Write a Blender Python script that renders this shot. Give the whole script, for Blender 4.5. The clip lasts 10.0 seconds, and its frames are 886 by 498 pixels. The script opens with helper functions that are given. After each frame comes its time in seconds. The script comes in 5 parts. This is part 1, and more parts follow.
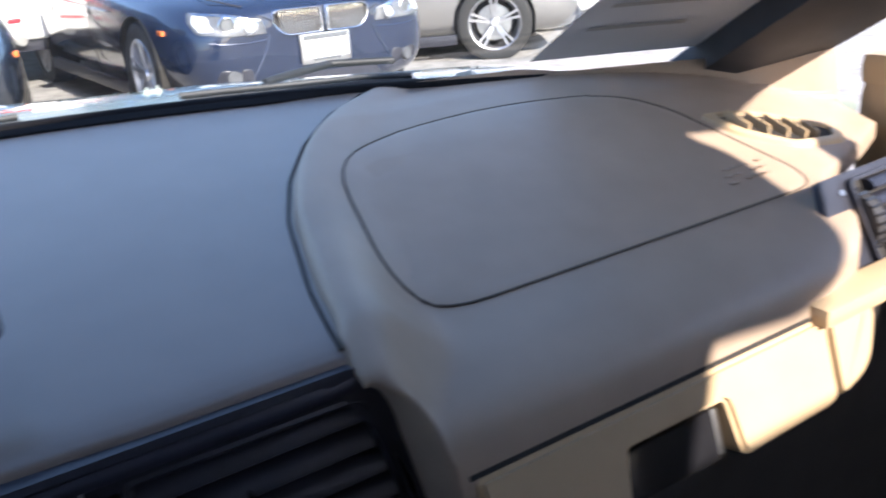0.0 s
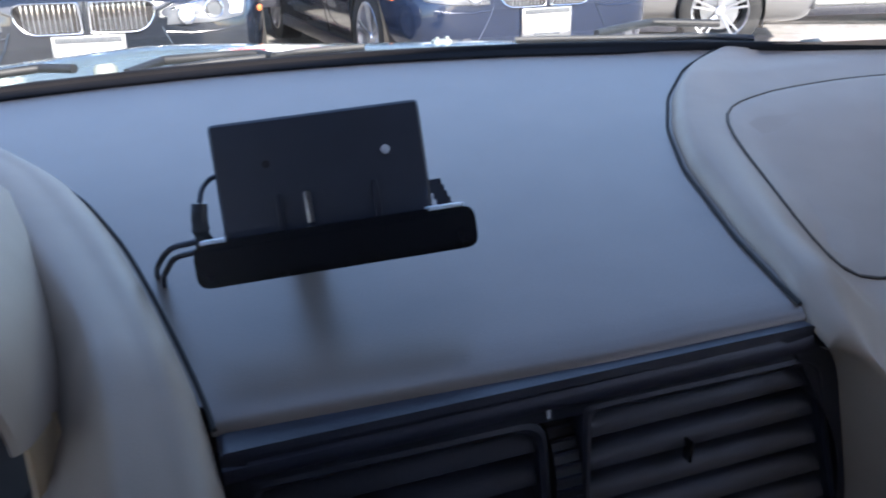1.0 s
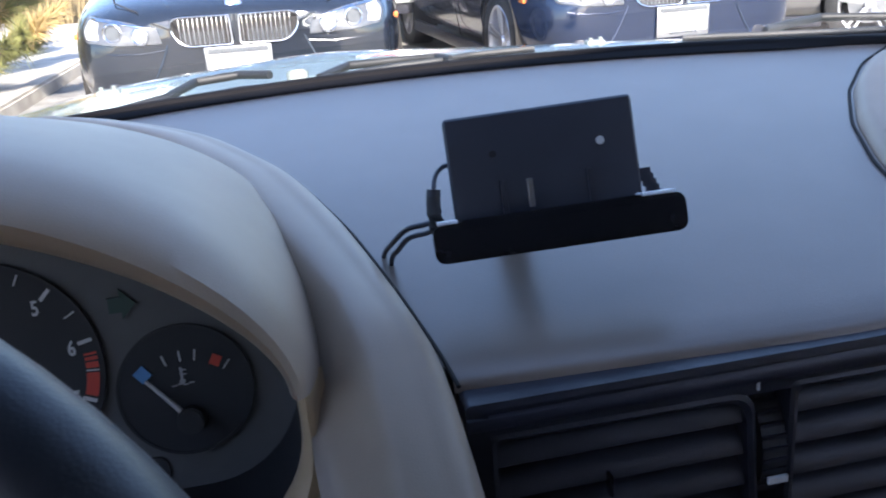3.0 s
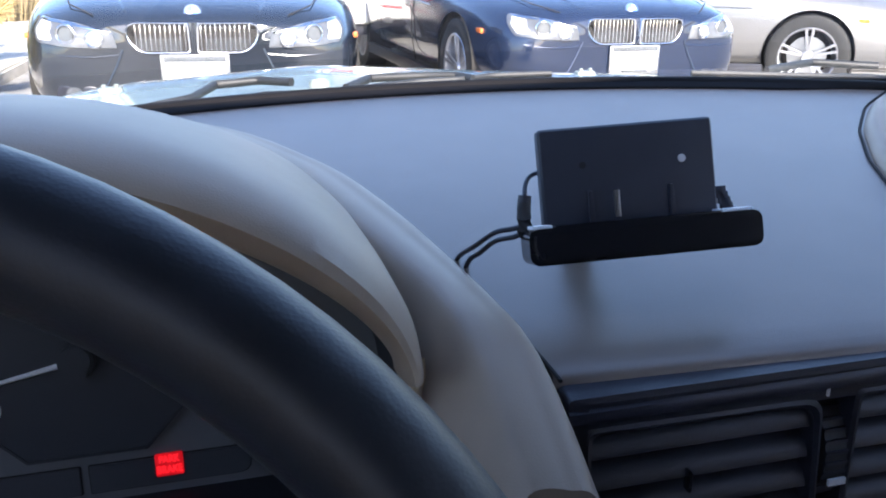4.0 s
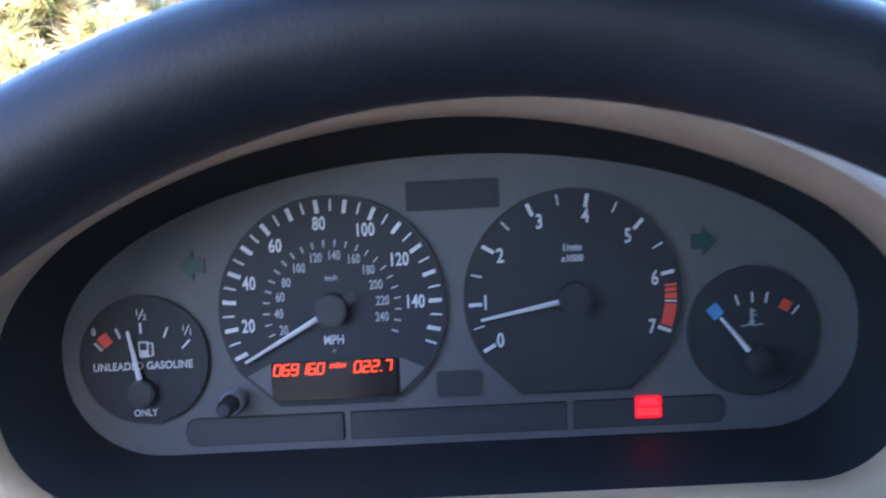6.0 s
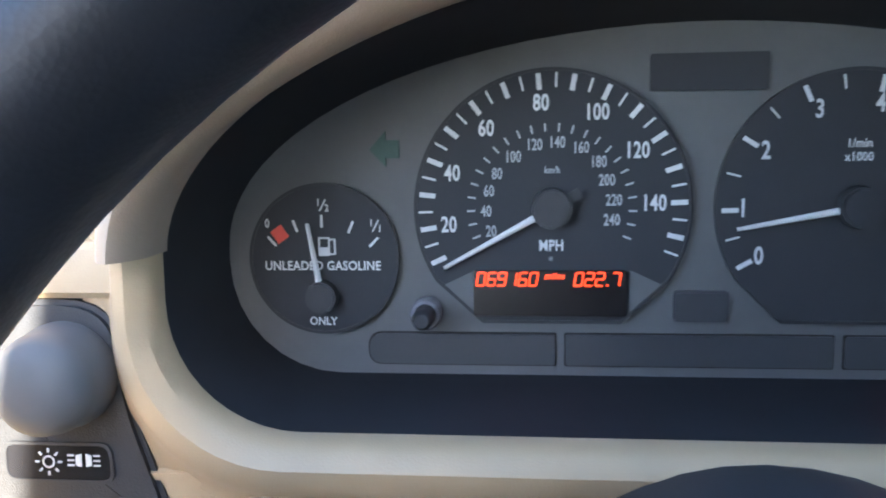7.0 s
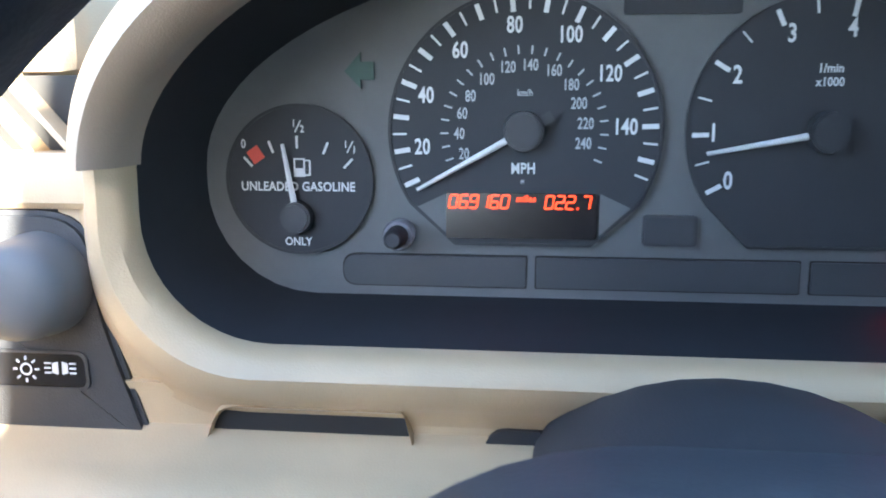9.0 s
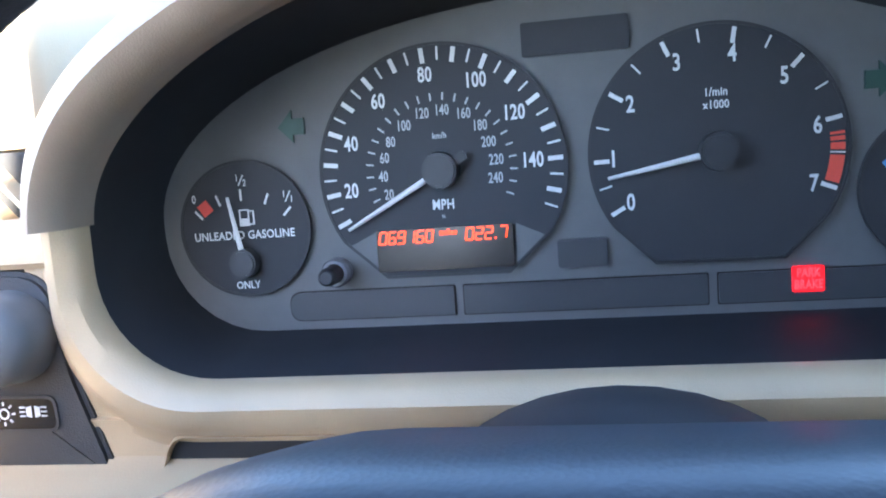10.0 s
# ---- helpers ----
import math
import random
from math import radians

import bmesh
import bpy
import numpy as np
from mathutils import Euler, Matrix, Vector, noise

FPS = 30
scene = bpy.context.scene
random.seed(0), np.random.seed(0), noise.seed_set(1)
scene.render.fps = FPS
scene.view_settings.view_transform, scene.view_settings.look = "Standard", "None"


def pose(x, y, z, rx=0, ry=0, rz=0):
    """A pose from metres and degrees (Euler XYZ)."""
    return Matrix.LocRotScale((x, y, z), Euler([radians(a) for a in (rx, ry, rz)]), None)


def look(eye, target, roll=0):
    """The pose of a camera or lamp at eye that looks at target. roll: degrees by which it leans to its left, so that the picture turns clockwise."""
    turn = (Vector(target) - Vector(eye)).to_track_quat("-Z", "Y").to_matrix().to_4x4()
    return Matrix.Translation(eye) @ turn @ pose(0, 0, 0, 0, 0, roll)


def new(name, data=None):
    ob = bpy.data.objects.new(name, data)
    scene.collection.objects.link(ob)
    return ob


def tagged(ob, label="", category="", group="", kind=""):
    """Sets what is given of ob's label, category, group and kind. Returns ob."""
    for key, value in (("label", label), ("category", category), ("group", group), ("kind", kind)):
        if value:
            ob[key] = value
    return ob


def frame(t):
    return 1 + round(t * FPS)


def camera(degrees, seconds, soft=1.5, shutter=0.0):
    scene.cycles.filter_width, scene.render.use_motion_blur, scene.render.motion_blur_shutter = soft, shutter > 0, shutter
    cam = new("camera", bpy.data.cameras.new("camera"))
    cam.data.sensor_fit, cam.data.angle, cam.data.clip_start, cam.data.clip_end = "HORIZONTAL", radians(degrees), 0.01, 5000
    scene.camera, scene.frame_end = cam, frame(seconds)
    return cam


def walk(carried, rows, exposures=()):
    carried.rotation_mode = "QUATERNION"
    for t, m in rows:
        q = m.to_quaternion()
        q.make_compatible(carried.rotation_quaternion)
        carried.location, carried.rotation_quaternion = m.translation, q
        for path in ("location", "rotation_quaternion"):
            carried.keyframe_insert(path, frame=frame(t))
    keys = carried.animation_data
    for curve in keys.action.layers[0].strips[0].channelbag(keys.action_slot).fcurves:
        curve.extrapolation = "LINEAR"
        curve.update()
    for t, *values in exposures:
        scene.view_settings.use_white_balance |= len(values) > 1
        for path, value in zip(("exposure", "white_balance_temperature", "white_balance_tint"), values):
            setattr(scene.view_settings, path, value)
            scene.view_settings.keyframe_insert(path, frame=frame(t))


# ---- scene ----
cam = camera(55.6, 10.0, soft=1.9, shutter=0.3)
PATH = [
    (0, (0.377, -0.392, 1.06), (1.299, 1.218, 0.312), -5.4),
    (0.5, (0.309, -0.341, 1.04), (1.014, 1.38, 0.305), -3.7),
    (1, (0.268, -0.329, 1.041), (0.811, 1.439, 0.281), -3.0),
    (1.5, (0.246, -0.332, 1.045), (0.66, 1.475, 0.297), -3.7),
    (2, (0.242, -0.334, 1.041), (0.603, 1.482, 0.286), -4.0),
    (2.5, (0.238, -0.337, 1.042), (0.588, 1.482, 0.288), -4.9),
    (3, (0.221, -0.353, 1.048), (0.483, 1.489, 0.315), -5.7),
    (3.2, (0.209, -0.356, 1.047), (0.468, 1.497, 0.342), -5.0),
    (4.3, (0.136, -0.359, 1.05), (0.584, 1.469, 0.374), -0.6),
    (4.5, (0.134, -0.367, 1.056), (0.543, 1.486, 0.425), -1.6),
    (5, (0.11, -0.367, 1.051), (0.288, 1.526, 0.43), -4.6),
    (5.5, (0.05, -0.378, 1.053), (0.087, 1.527, 0.445), -4.0),
    (6, (0.009, -0.363, 1.022), (-0.012, 1.542, 0.414), -3.0),
    (6.2, (0.002, -0.353, 1.009), (-0.109, 1.529, 0.341), -3.1),
    (7.3, (-0.067, -0.294, 0.977), (-0.27, 1.556, 0.242), -2.3),
    (7.5, (-0.065, -0.288, 0.978), (-0.254, 1.54, 0.188), -2.2),
    (8, (-0.056, -0.286, 0.976), (-0.235, 1.533, 0.165), -1.9),
    (8.5, (-0.05, -0.289, 0.978), (-0.25, 1.516, 0.139), -2.2),
    (9, (-0.043, -0.317, 0.965), (-0.259, 1.511, 0.183), -1.6),
    (9.5, (0.001, -0.331, 0.964), (-0.312, 1.501, 0.224), -5.5),
    (10, (0.011, -0.338, 0.969), (-0.327, 1.511, 0.286), -6.7),
]
EXPOSURES = [(0.0, 2.15, 5950, 18), (1.0, 2.25, 5950, 19), (3.0, 2.37, 5950, 20), (4.5, 2.43, 5900, 20), (5.5, 2.2, 5800, 17), (6.0, 3.9, 5350, 19), (6.3, 4.0, 5600, 15), (7.5, 4.3, 5850, 8), (8.5, 4.4, 5850, 6), (9.1, 4.5, 5700, 6), (9.5, 4.55, 5450, 10), (10.0, 4.55, 5480, 10)]
walk(cam, [(t, look(e, g, r)) for t, e, g, r in PATH], EXPOSURES)

from mathutils.bvhtree import BVHTree

# ---- light ----
world = bpy.data.worlds.new("world")
scene.world = world
world.use_nodes = True
SUN_DIR = Vector((0.09, -0.84, 0.54)).normalized()   # towards the sun
_sky = world.node_tree.nodes.new("ShaderNodeTexSky")
_sky.sky_type, _sky.sun_disc = "NISHITA", False
_sky.sun_elevation = math.asin(SUN_DIR.z)
_sky.sun_rotation = math.atan2(SUN_DIR.x, SUN_DIR.y)
_bg = world.node_tree.nodes["Background"]
world.node_tree.links.new(_sky.outputs[0], _bg.inputs[0])
_bg.inputs[1].default_value = 0.12
sun = new("sun", bpy.data.lights.new("sun", "SUN"))
sun.data.energy, sun.data.angle, sun.data.color = 3.9, radians(0.6), (1.0, 0.89, 0.72)
sun.rotation_euler = (-SUN_DIR).to_track_quat("-Z", "Y").to_euler()


# ---- materials ----
def material(name, colour, rough=0.6, metal=0.0, vary=0.12, scale=40.0, bump=0.0, bump_scale=400.0, coat=0.0, second=None, spec=0.5):
    """A surface with broad mottling, fine grain and an optional relief."""
    m = bpy.data.materials.new(name)
    m.use_nodes = True
    nt = m.node_tree
    b = nt.nodes["Principled BSDF"]
    b.inputs["Roughness"].default_value = rough
    b.inputs["Metallic"].default_value = metal
    b.inputs["Coat Weight"].default_value = coat
    b.inputs["Coat Roughness"].default_value = 0.05
    b.inputs["Specular IOR Level"].default_value = spec
    co = nt.nodes.new("ShaderNodeTexCoord")
    n1 = nt.nodes.new("ShaderNodeTexNoise")
    n1.inputs["Scale"].default_value, n1.inputs["Detail"].default_value = scale, 5
    n2 = nt.nodes.new("ShaderNodeTexNoise")
    n2.inputs["Scale"].default_value, n2.inputs["Detail"].default_value = scale * 0.13, 3
    mix = nt.nodes.new("ShaderNodeMath")
    mix.operation = "ADD"
    nt.links.new(n1.outputs[0], mix.inputs[0])
    nt.links.new(n2.outputs[0], mix.inputs[1])
    ramp = nt.nodes.new("ShaderNodeValToRGB")
    lo = second or tuple(c * (1 - vary) for c in colour)
    hi = tuple(min(1, c * (1 + vary)) for c in colour)
    ramp.color_ramp.elements[0].position, ramp.color_ramp.elements[1].position = 0.7, 1.3
    half = nt.nodes.new("ShaderNodeMath")
    half.operation = "MULTIPLY"
    half.inputs[1].default_value = 0.5
    nt.links.new(mix.outputs[0], half.inputs[0])
    ramp.color_ramp.elements[0].position, ramp.color_ramp.elements[1].position = 0.36, 0.64
    ramp.color_ramp.elements[0].color, ramp.color_ramp.elements[1].color = (*lo, 1), (*hi, 1)
    nt.links.new(co.outputs["Object"], n1.inputs["Vector"])
    nt.links.new(co.outputs["Object"], n2.inputs["Vector"])
    nt.links.new(half.outputs[0], ramp.inputs[0])
    nt.links.new(ramp.outputs[0], b.inputs["Base Color"])
    if bump:
        n3 = nt.nodes.new("ShaderNodeTexVoronoi")
        n3.inputs["Scale"].default_value = bump_scale
        bp = nt.nodes.new("ShaderNodeBump")
        bp.inputs["Strength"].default_value, bp.inputs["Distance"].default_value = bump, 0.0006
        nt.links.new(co.outputs["Object"], n3.inputs["Vector"])
        nt.links.new(n3.outputs["Distance"], bp.inputs["Height"])
        nt.links.new(bp.outputs[0], b.inputs["Normal"])
    return m


def glass(name, colour=(1, 1, 1), rough=0.0, haze=0.0):
    """A thin pane: mostly clear, with a gloss that grows towards grazing and a painted haze."""
    m = bpy.data.materials.new(name)
    m.use_nodes = True
    nt = m.node_tree
    out = nt.nodes["Material Output"]
    clear = nt.nodes.new("ShaderNodeBsdfTransparent")
    clear.inputs[0].default_value = (*colour, 1)
    gloss = nt.nodes.new("ShaderNodeBsdfGlossy")
    gloss.inputs["Roughness"].default_value = rough
    fr = nt.nodes.new("ShaderNodeFresnel")
    fr.inputs[0].default_value = 1.45
    ms = nt.nodes.new("ShaderNodeMixShader")
    nt.links.new(fr.outputs[0], ms.inputs[0])
    nt.links.new(clear.outputs[0], ms.inputs[1])
    nt.links.new(gloss.outputs[0], ms.inputs[2])
    # Pale diffuse film that puts the veiling haze into the glass.
    film = nt.nodes.new("ShaderNodeBsdfDiffuse")
    film.inputs[0].default_value = (0.8, 0.78, 0.74, 1)
    haze_noise = nt.nodes.new("ShaderNodeTexNoise")
    haze_noise.inputs["Scale"].default_value, haze_noise.inputs["Detail"].default_value = 9.0, 6
    amount = nt.nodes.new("ShaderNodeMath")
    amount.operation = "MULTIPLY"
    amount.inputs[1].default_value = 2.0 * haze
    nt.links.new(haze_noise.outputs[0], amount.inputs[0])
    hazy = nt.nodes.new("ShaderNodeMixShader")
    nt.links.new(amount.outputs[0], hazy.inputs[0])
    nt.links.new(ms.outputs[0], hazy.inputs[1])
    nt.links.new(film.outputs[0], hazy.inputs[2])
    nt.links.new(hazy.outputs[0], out.inputs[0])
    return m


def glow(name, colour, strength):
    m = bpy.data.materials.new(name)
    m.use_nodes = True
    b = m.node_tree.nodes["Principled BSDF"]
    b.inputs["Base Color"].default_value = (*colour, 1)
    b.inputs["Emission Color"].default_value = (*colour, 1)
    b.inputs["Emission Strength"].default_value = strength
    return m


BEIGE = material("beige_vinyl", (0.315, 0.240, 0.176), 0.48, vary=0.07, scale=30, bump=0.09, bump_scale=1200)
BEIGE_HARD = material("beige_plastic", (0.45, 0.330, 0.195), 0.42, vary=0.06, scale=25, bump=0.12, bump_scale=1200)
TAUPE = material("taupe_dash_vinyl", (0.172, 0.131, 0.102), 0.31, vary=0.08, scale=25, bump=0.12, bump_scale=1300, spec=0.72)
BLACK = material("black_plastic", (0.021, 0.022, 0.031), 0.36, vary=0.25, scale=60, bump=0.15, bump_scale=1500)
BLACK_SOFT = material("black_matte_plastic", (0.022, 0.022, 0.024), 0.6, vary=0.2, scale=60, bump=0.2, bump_scale=1400)
BLACK_GLOSS = material("black_gloss_plastic", (0.012, 0.012, 0.014), 0.18, vary=0.2, scale=80)
LEATHER = material("black_leather", (0.015, 0.017, 0.023), 0.43, vary=0.3, scale=60, bump=0.10, bump_scale=900)
DIAL = material("dial_black", (0.022, 0.023, 0.026), 0.7, vary=0.1)
CLUSTER_GREY = material("cluster_grey", (0.098, 0.099, 0.097), 0.6, vary=0.06, scale=120)
SHROUD = material("shroud_dark", (0.011, 0.0115, 0.014), 0.65, vary=0.15, scale=80)
WHITE_INK = material("white_ink", (0.58, 0.58, 0.57), 0.6, vary=0.05)
DIM_INK = material("dim_ink", (0.36, 0.36, 0.36), 0.6, vary=0.05)
RED_INK = material("red_ink", (0.62, 0.07, 0.04), 0.6, vary=0.1)
BLUE_INK = material("blue_ink", (0.10, 0.27, 0.55), 0.6, vary=0.1)
GREEN_DARK = material("dark_green_lens", (0.02, 0.06, 0.045), 0.5, vary=0.2)
SCREEN = material("display_dark", (0.010, 0.008, 0.008), 0.25, vary=0.2)
ORANGE_GLOW = glow("orange_digits", (1.0, 0.055, 0.008), 0.15)
RED_GLOW = glow("red_lamp", (1.0, 0.020, 0.025), 0.20)
RED_FIELD = glow("red_lamp_field", (0.8, 0.006, 0.010), 0.075)
VENT_TOP = material("satin_black_plastic", (0.024, 0.025, 0.038), 0.38, vary=0.15, scale=60, bump=0.1, bump_scale=1500, spec=0.6)
FRIT = material("black_glass_border", (0.005, 0.005, 0.006), 0.8, vary=0.2, spec=0.15)
CHROME = material("chrome", (0.75, 0.76, 0.78), 0.12, 1.0, vary=0.05)
STEEL = material("dull_metal", (0.5, 0.5, 0.5), 0.3, 1.0, vary=0.15)
PLATE_BLACK = material("satin_cradle_plastic", (0.026, 0.029, 0.040), 0.4, vary=0.12, scale=50, bump=0.06, bump_scale=1500)
RUBBER = material("rubber", (0.015, 0.015, 0.015), 0.75, vary=0.3, scale=90)
SEAM = material("brown_seam", (0.10, 0.08, 0.06), 0.8, vary=0.2)
# Dark joints; also painted shade in openings and under the glovebox.
GAP_SHADE = material("dark_joint_and_shade", (0.02, 0.018, 0.016), 0.9, vary=0.2)
ASPHALT = material("worn_pale_asphalt", (0.26, 0.25, 0.235), 0.9, vary=0.35, scale=60, bump=0.8, bump_scale=120)
PAINT_BLACK = material("black_car_paint", (0.009, 0.012, 0.018), 0.2, vary=0.1, coat=1.0, spec=0.6)
PAINT_BLUE = material("blue_car_paint", (0.010, 0.018, 0.044), 0.24, 0.3, vary=0.1, coat=1.0)
PAINT_SILVER = material("silver_car_paint", (0.24, 0.235, 0.23), 0.35, 0.6, vary=0.04, coat=1.0)
PAINT_WHITE = material("white_car_paint", (0.80, 0.80, 0.80), 0.35, vary=0.03, coat=0.8)
PAINT_HOOD = material("pale_green_silver_paint", (0.30, 0.36, 0.325), 0.36, 0.45, vary=0.06, scale=8, coat=1.0)
COWL_GREY = material("weathered_grey_plastic", (0.23, 0.255, 0.230), 0.6, vary=0.25, scale=30)
CAR_GLASS = material("dark_car_glass", (0.03, 0.04, 0.045), 0.06, vary=0.2, spec=0.9)
LAMP_PALE = material("lamp_reflector", (0.13, 0.135, 0.145), 0.3, 0.4, vary=0.25, scale=30.0)
WIPER_BLACK = material("worn_black_metal", (0.018, 0.019, 0.020), 0.55, vary=0.35, scale=60)
BED = material("pale_gravel", (0.50, 0.47, 0.42), 0.9, vary=0.3, scale=6, bump=0.6, bump_scale=60)
LAMP_GLASS = material("headlamp_lens", (0.72, 0.74, 0.75), 0.12, 0.2, vary=0.15, scale=20, coat=1.0)
LAMP_DARK = material("headlamp_inner", (0.16, 0.17, 0.18), 0.25, 0.5, vary=0.2)
TAIL_RED = material("tail_lamp_red", (0.55, 0.03, 0.04), 0.2, vary=0.15, coat=1.0)
AMBER = material("amber_reflector", (0.65, 0.16, 0.03), 0.25, vary=0.1)
PLATE_WHITE = material("plate_white", (0.78, 0.79, 0.80), 0.5, vary=0.04)
BADGE_BLUE = material("badge_blue", (0.08, 0.22, 0.5), 0.3, vary=0.1, coat=1.0)
ALLOY = material("alloy_wheel", (0.5, 0.5, 0.52), 0.3, 0.85, vary=0.1)
PAPER = material("paper_sheet", (0.62, 0.64, 0.68), 0.8, vary=0.08, scale=12)
# Unseen linings, made dark to cut the light bounced onto the dash.
HEADLINER = material("headliner_cloth", (0.07, 0.066, 0.062), 0.95, vary=0.1, scale=60, bump=0.4, bump_scale=500)
PILLAR = material("pillar_trim", (0.030, 0.032, 0.040), 0.7, vary=0.15, scale=60)
WINDSHIELD = glass("windshield_glass", (0.93, 0.97, 0.95), haze=0.04)
BARK = material("pine_bark", (0.10, 0.075, 0.055), 0.9, vary=0.4, scale=25, bump=0.8, bump_scale=60)
NEEDLE_GREEN = material("pine_needles", (0.16, 0.165, 0.05), 0.7, vary=0.5, scale=6)
NEEDLE_TAN = material("dry_pine_needles", (0.42, 0.31, 0.13), 0.8, vary=0.4, scale=6)
ROCK = material("pale_rock", (0.40, 0.37, 0.33), 0.9, vary=0.3, scale=6, bump=0.8, bump_scale=30)
BRUSH = material("dry_brush", (0.22, 0.17, 0.09), 0.9, vary=0.5, scale=8)


# ---- mesh helpers ----
def obj(name, bm, mat, parent=None, label="", smooth=True, m=None):
    if m is not None:
        bm.transform(m)
    bmesh.ops.recalc_face_normals(bm, faces=bm.faces)
    me = bpy.data.meshes.new(name)
    bm.to_mesh(me)
    bm.free()
    for p in me.polygons:
        p.use_smooth = smooth
    if smooth and len(me.polygons):
        me.set_sharp_from_angle(angle=radians(38))
    me.materials.append(mat)
    ob = new(name, me)
    if parent is not None:
        ob.parent = parent
    if label:
        tagged(ob, label=label)
    return ob


def part(name, bm, mat, parent, label="", smooth=True, m=None):
    """One mesh under a thing or under a part."""
    return obj(name, bm, mat, parent, label, smooth, m)


def thing(name, label, category, at=(0, 0, 0), group="", kind=""):
    e = new(name)
    e.location = at
    return tagged(e, label, category, group, kind)


def loft(rings, closed=True, cap=False):
    """Skin through rings of equal length."""
    bm = bmesh.new()
    rows = [[bm.verts.new(p) for p in ring] for ring in rings]
    n = len(rows[0])
    for a, b in zip(rows, rows[1:]):
        for i in range(n if closed else n - 1):
            j = (i + 1) % n
            try:
                bm.faces.new((a[i], a[j], b[j], b[i]))
            except ValueError:
                pass
    if cap:
        for ring in (rows[0], rows[-1]):
            try:
                bm.faces.new(ring)
            except ValueError:
                pass
    bmesh.ops.remove_doubles(bm, verts=bm.verts, dist=1e-6)
    return bm


def box(size, at=(0, 0, 0), bevel=0.0, seg=2, m=None):
    bm = bmesh.new()
    bmesh.ops.create_cube(bm, size=1.0)
    bmesh.ops.scale(bm, vec=size, verts=bm.verts)
    if bevel:
        bmesh.ops.bevel(bm, geom=bm.edges[:], offset=bevel, segments=seg, profile=0.7, affect="EDGES")
    bmesh.ops.translate(bm, vec=at, verts=bm.verts)
    if m is not None:
        bm.transform(m)
    return bm


def join(*bms):
    out = bmesh.new()
    for b in bms:
        me = bpy.data.meshes.new("tmp")
        b.to_mesh(me)
        b.free()
        out.from_mesh(me)
        bpy.data.meshes.remove(me)
    return out


def cyl(r, depth, n=24, r2=None, m=None, bevel=0.0):
    bm = bmesh.new()
    bmesh.ops.create_cone(bm, cap_ends=True, segments=n, radius1=r, radius2=r if r2 is None else r2, depth=depth)
    if bevel:
        rim = [e for e in bm.edges if abs(e.verts[0].co.z - e.verts[1].co.z) < 1e-6]
        bmesh.ops.bevel(bm, geom=rim, offset=bevel, segments=2, affect="EDGES")
    if m is not None:
        bm.transform(m)
    return bm


def tube(points, r, n=8, taper=None):
    """A round bar along a line of points."""
    pts = [Vector(p) for p in points]
    rings = []
    up = Vector((0, 0, 1))
    for i, p in enumerate(pts):
        d = (pts[min(i + 1, len(pts) - 1)] - pts[max(i - 1, 0)]).normalized()
        side = d.cross(up)
        if side.length < 1e-3:
            side = d.cross(Vector((1, 0, 0)))
        side.normalize()
        v = side.cross(d)
        rr = r * (1 if taper is None else 1 + (taper - 1) * i / (len(pts) - 1))
        rings.append([p + rr * (math.cos(a) * side + math.sin(a) * v) for a in (2 * math.pi * k / n for k in range(n))])
    return loft(rings, True, True)


def extrude_outline(pts, z0, z1, bevel=0.0):
    """A plate with this outline in the plane, from z0 to z1."""
    bm = bmesh.new()
    f = bm.faces.new([bm.verts.new((x, y, z0)) for x, y in pts])
    g = bmesh.ops.extrude_face_region(bm, geom=[f])
    top = [v for v in g["geom"] if isinstance(v, bmesh.types.BMVert)]
    bmesh.ops.translate(bm, vec=(0, 0, z1 - z0), verts=top)
    if bevel:
        es = [e for e in bm.edges if all(abs(v.co.z - z1) < 1e-7 for v in e.verts)]
        bmesh.ops.bevel(bm, geom=es, offset=bevel, segments=2, affect="EDGES")
    return bm


def rounded(corners, radii, n=7):
    """A closed outline with rounded corners."""
    out = []
    k = len(corners)
    for i in range(k):
        p, a, b = Vector(corners[i]), Vector(corners[i - 1]), Vector(corners[(i + 1) % k])
        r = radii[i] if hasattr(radii, "__len__") else radii
        da, db = (a - p).normalized(), (b - p).normalized()
        s, e = p + da * r, p + db * r
        for j in range(n):
            t = j / (n - 1)
            out.append(((1 - t) ** 2 * s + 2 * t * (1 - t) * p + t * t * e)[:])
    return out


def ring3(pts, w):
    return [(x, y, w) for x, y in pts]


def ring_bm(pts_a, pts_b, w0, w1):
    return loft([ring3(pts_a, w0), ring3(pts_a, w1), ring3(pts_b, w1), ring3(pts_b, w0)], True)


def lettering(text, size, align="CENTER", depth=0.0):
    """Mesh of a word in the built-in font, in the plane, centred."""
    cu = bpy.data.curves.new("word", "FONT")
    cu.body, cu.size, cu.align_x, cu.align_y, cu.extrude, cu.resolution_u, cu.offset, cu.space_character = text, size, align, "CENTER", depth, 3, size * 0.022, 1.04
    ob = new("word", cu)
    dg = bpy.context.evaluated_depsgraph_get()
    me = bpy.data.meshes.new_from_object(ob.evaluated_get(dg))
    bpy.data.objects.remove(ob)
    bpy.data.curves.remove(cu)
    bm = bmesh.new()
    bm.from_mesh(me)
    bpy.data.meshes.remove(me)
    return bm


def grid(fn, nu, nv):
    """A sheet from fn(u, v) with u and v from 0 to 1."""
    return loft([[fn(i / (nu - 1), j / (nv - 1)) for i in range(nu)] for j in range(nv)], closed=False)


def lerp(x, xs, ys):
    return float(np.interp(x, xs, ys))


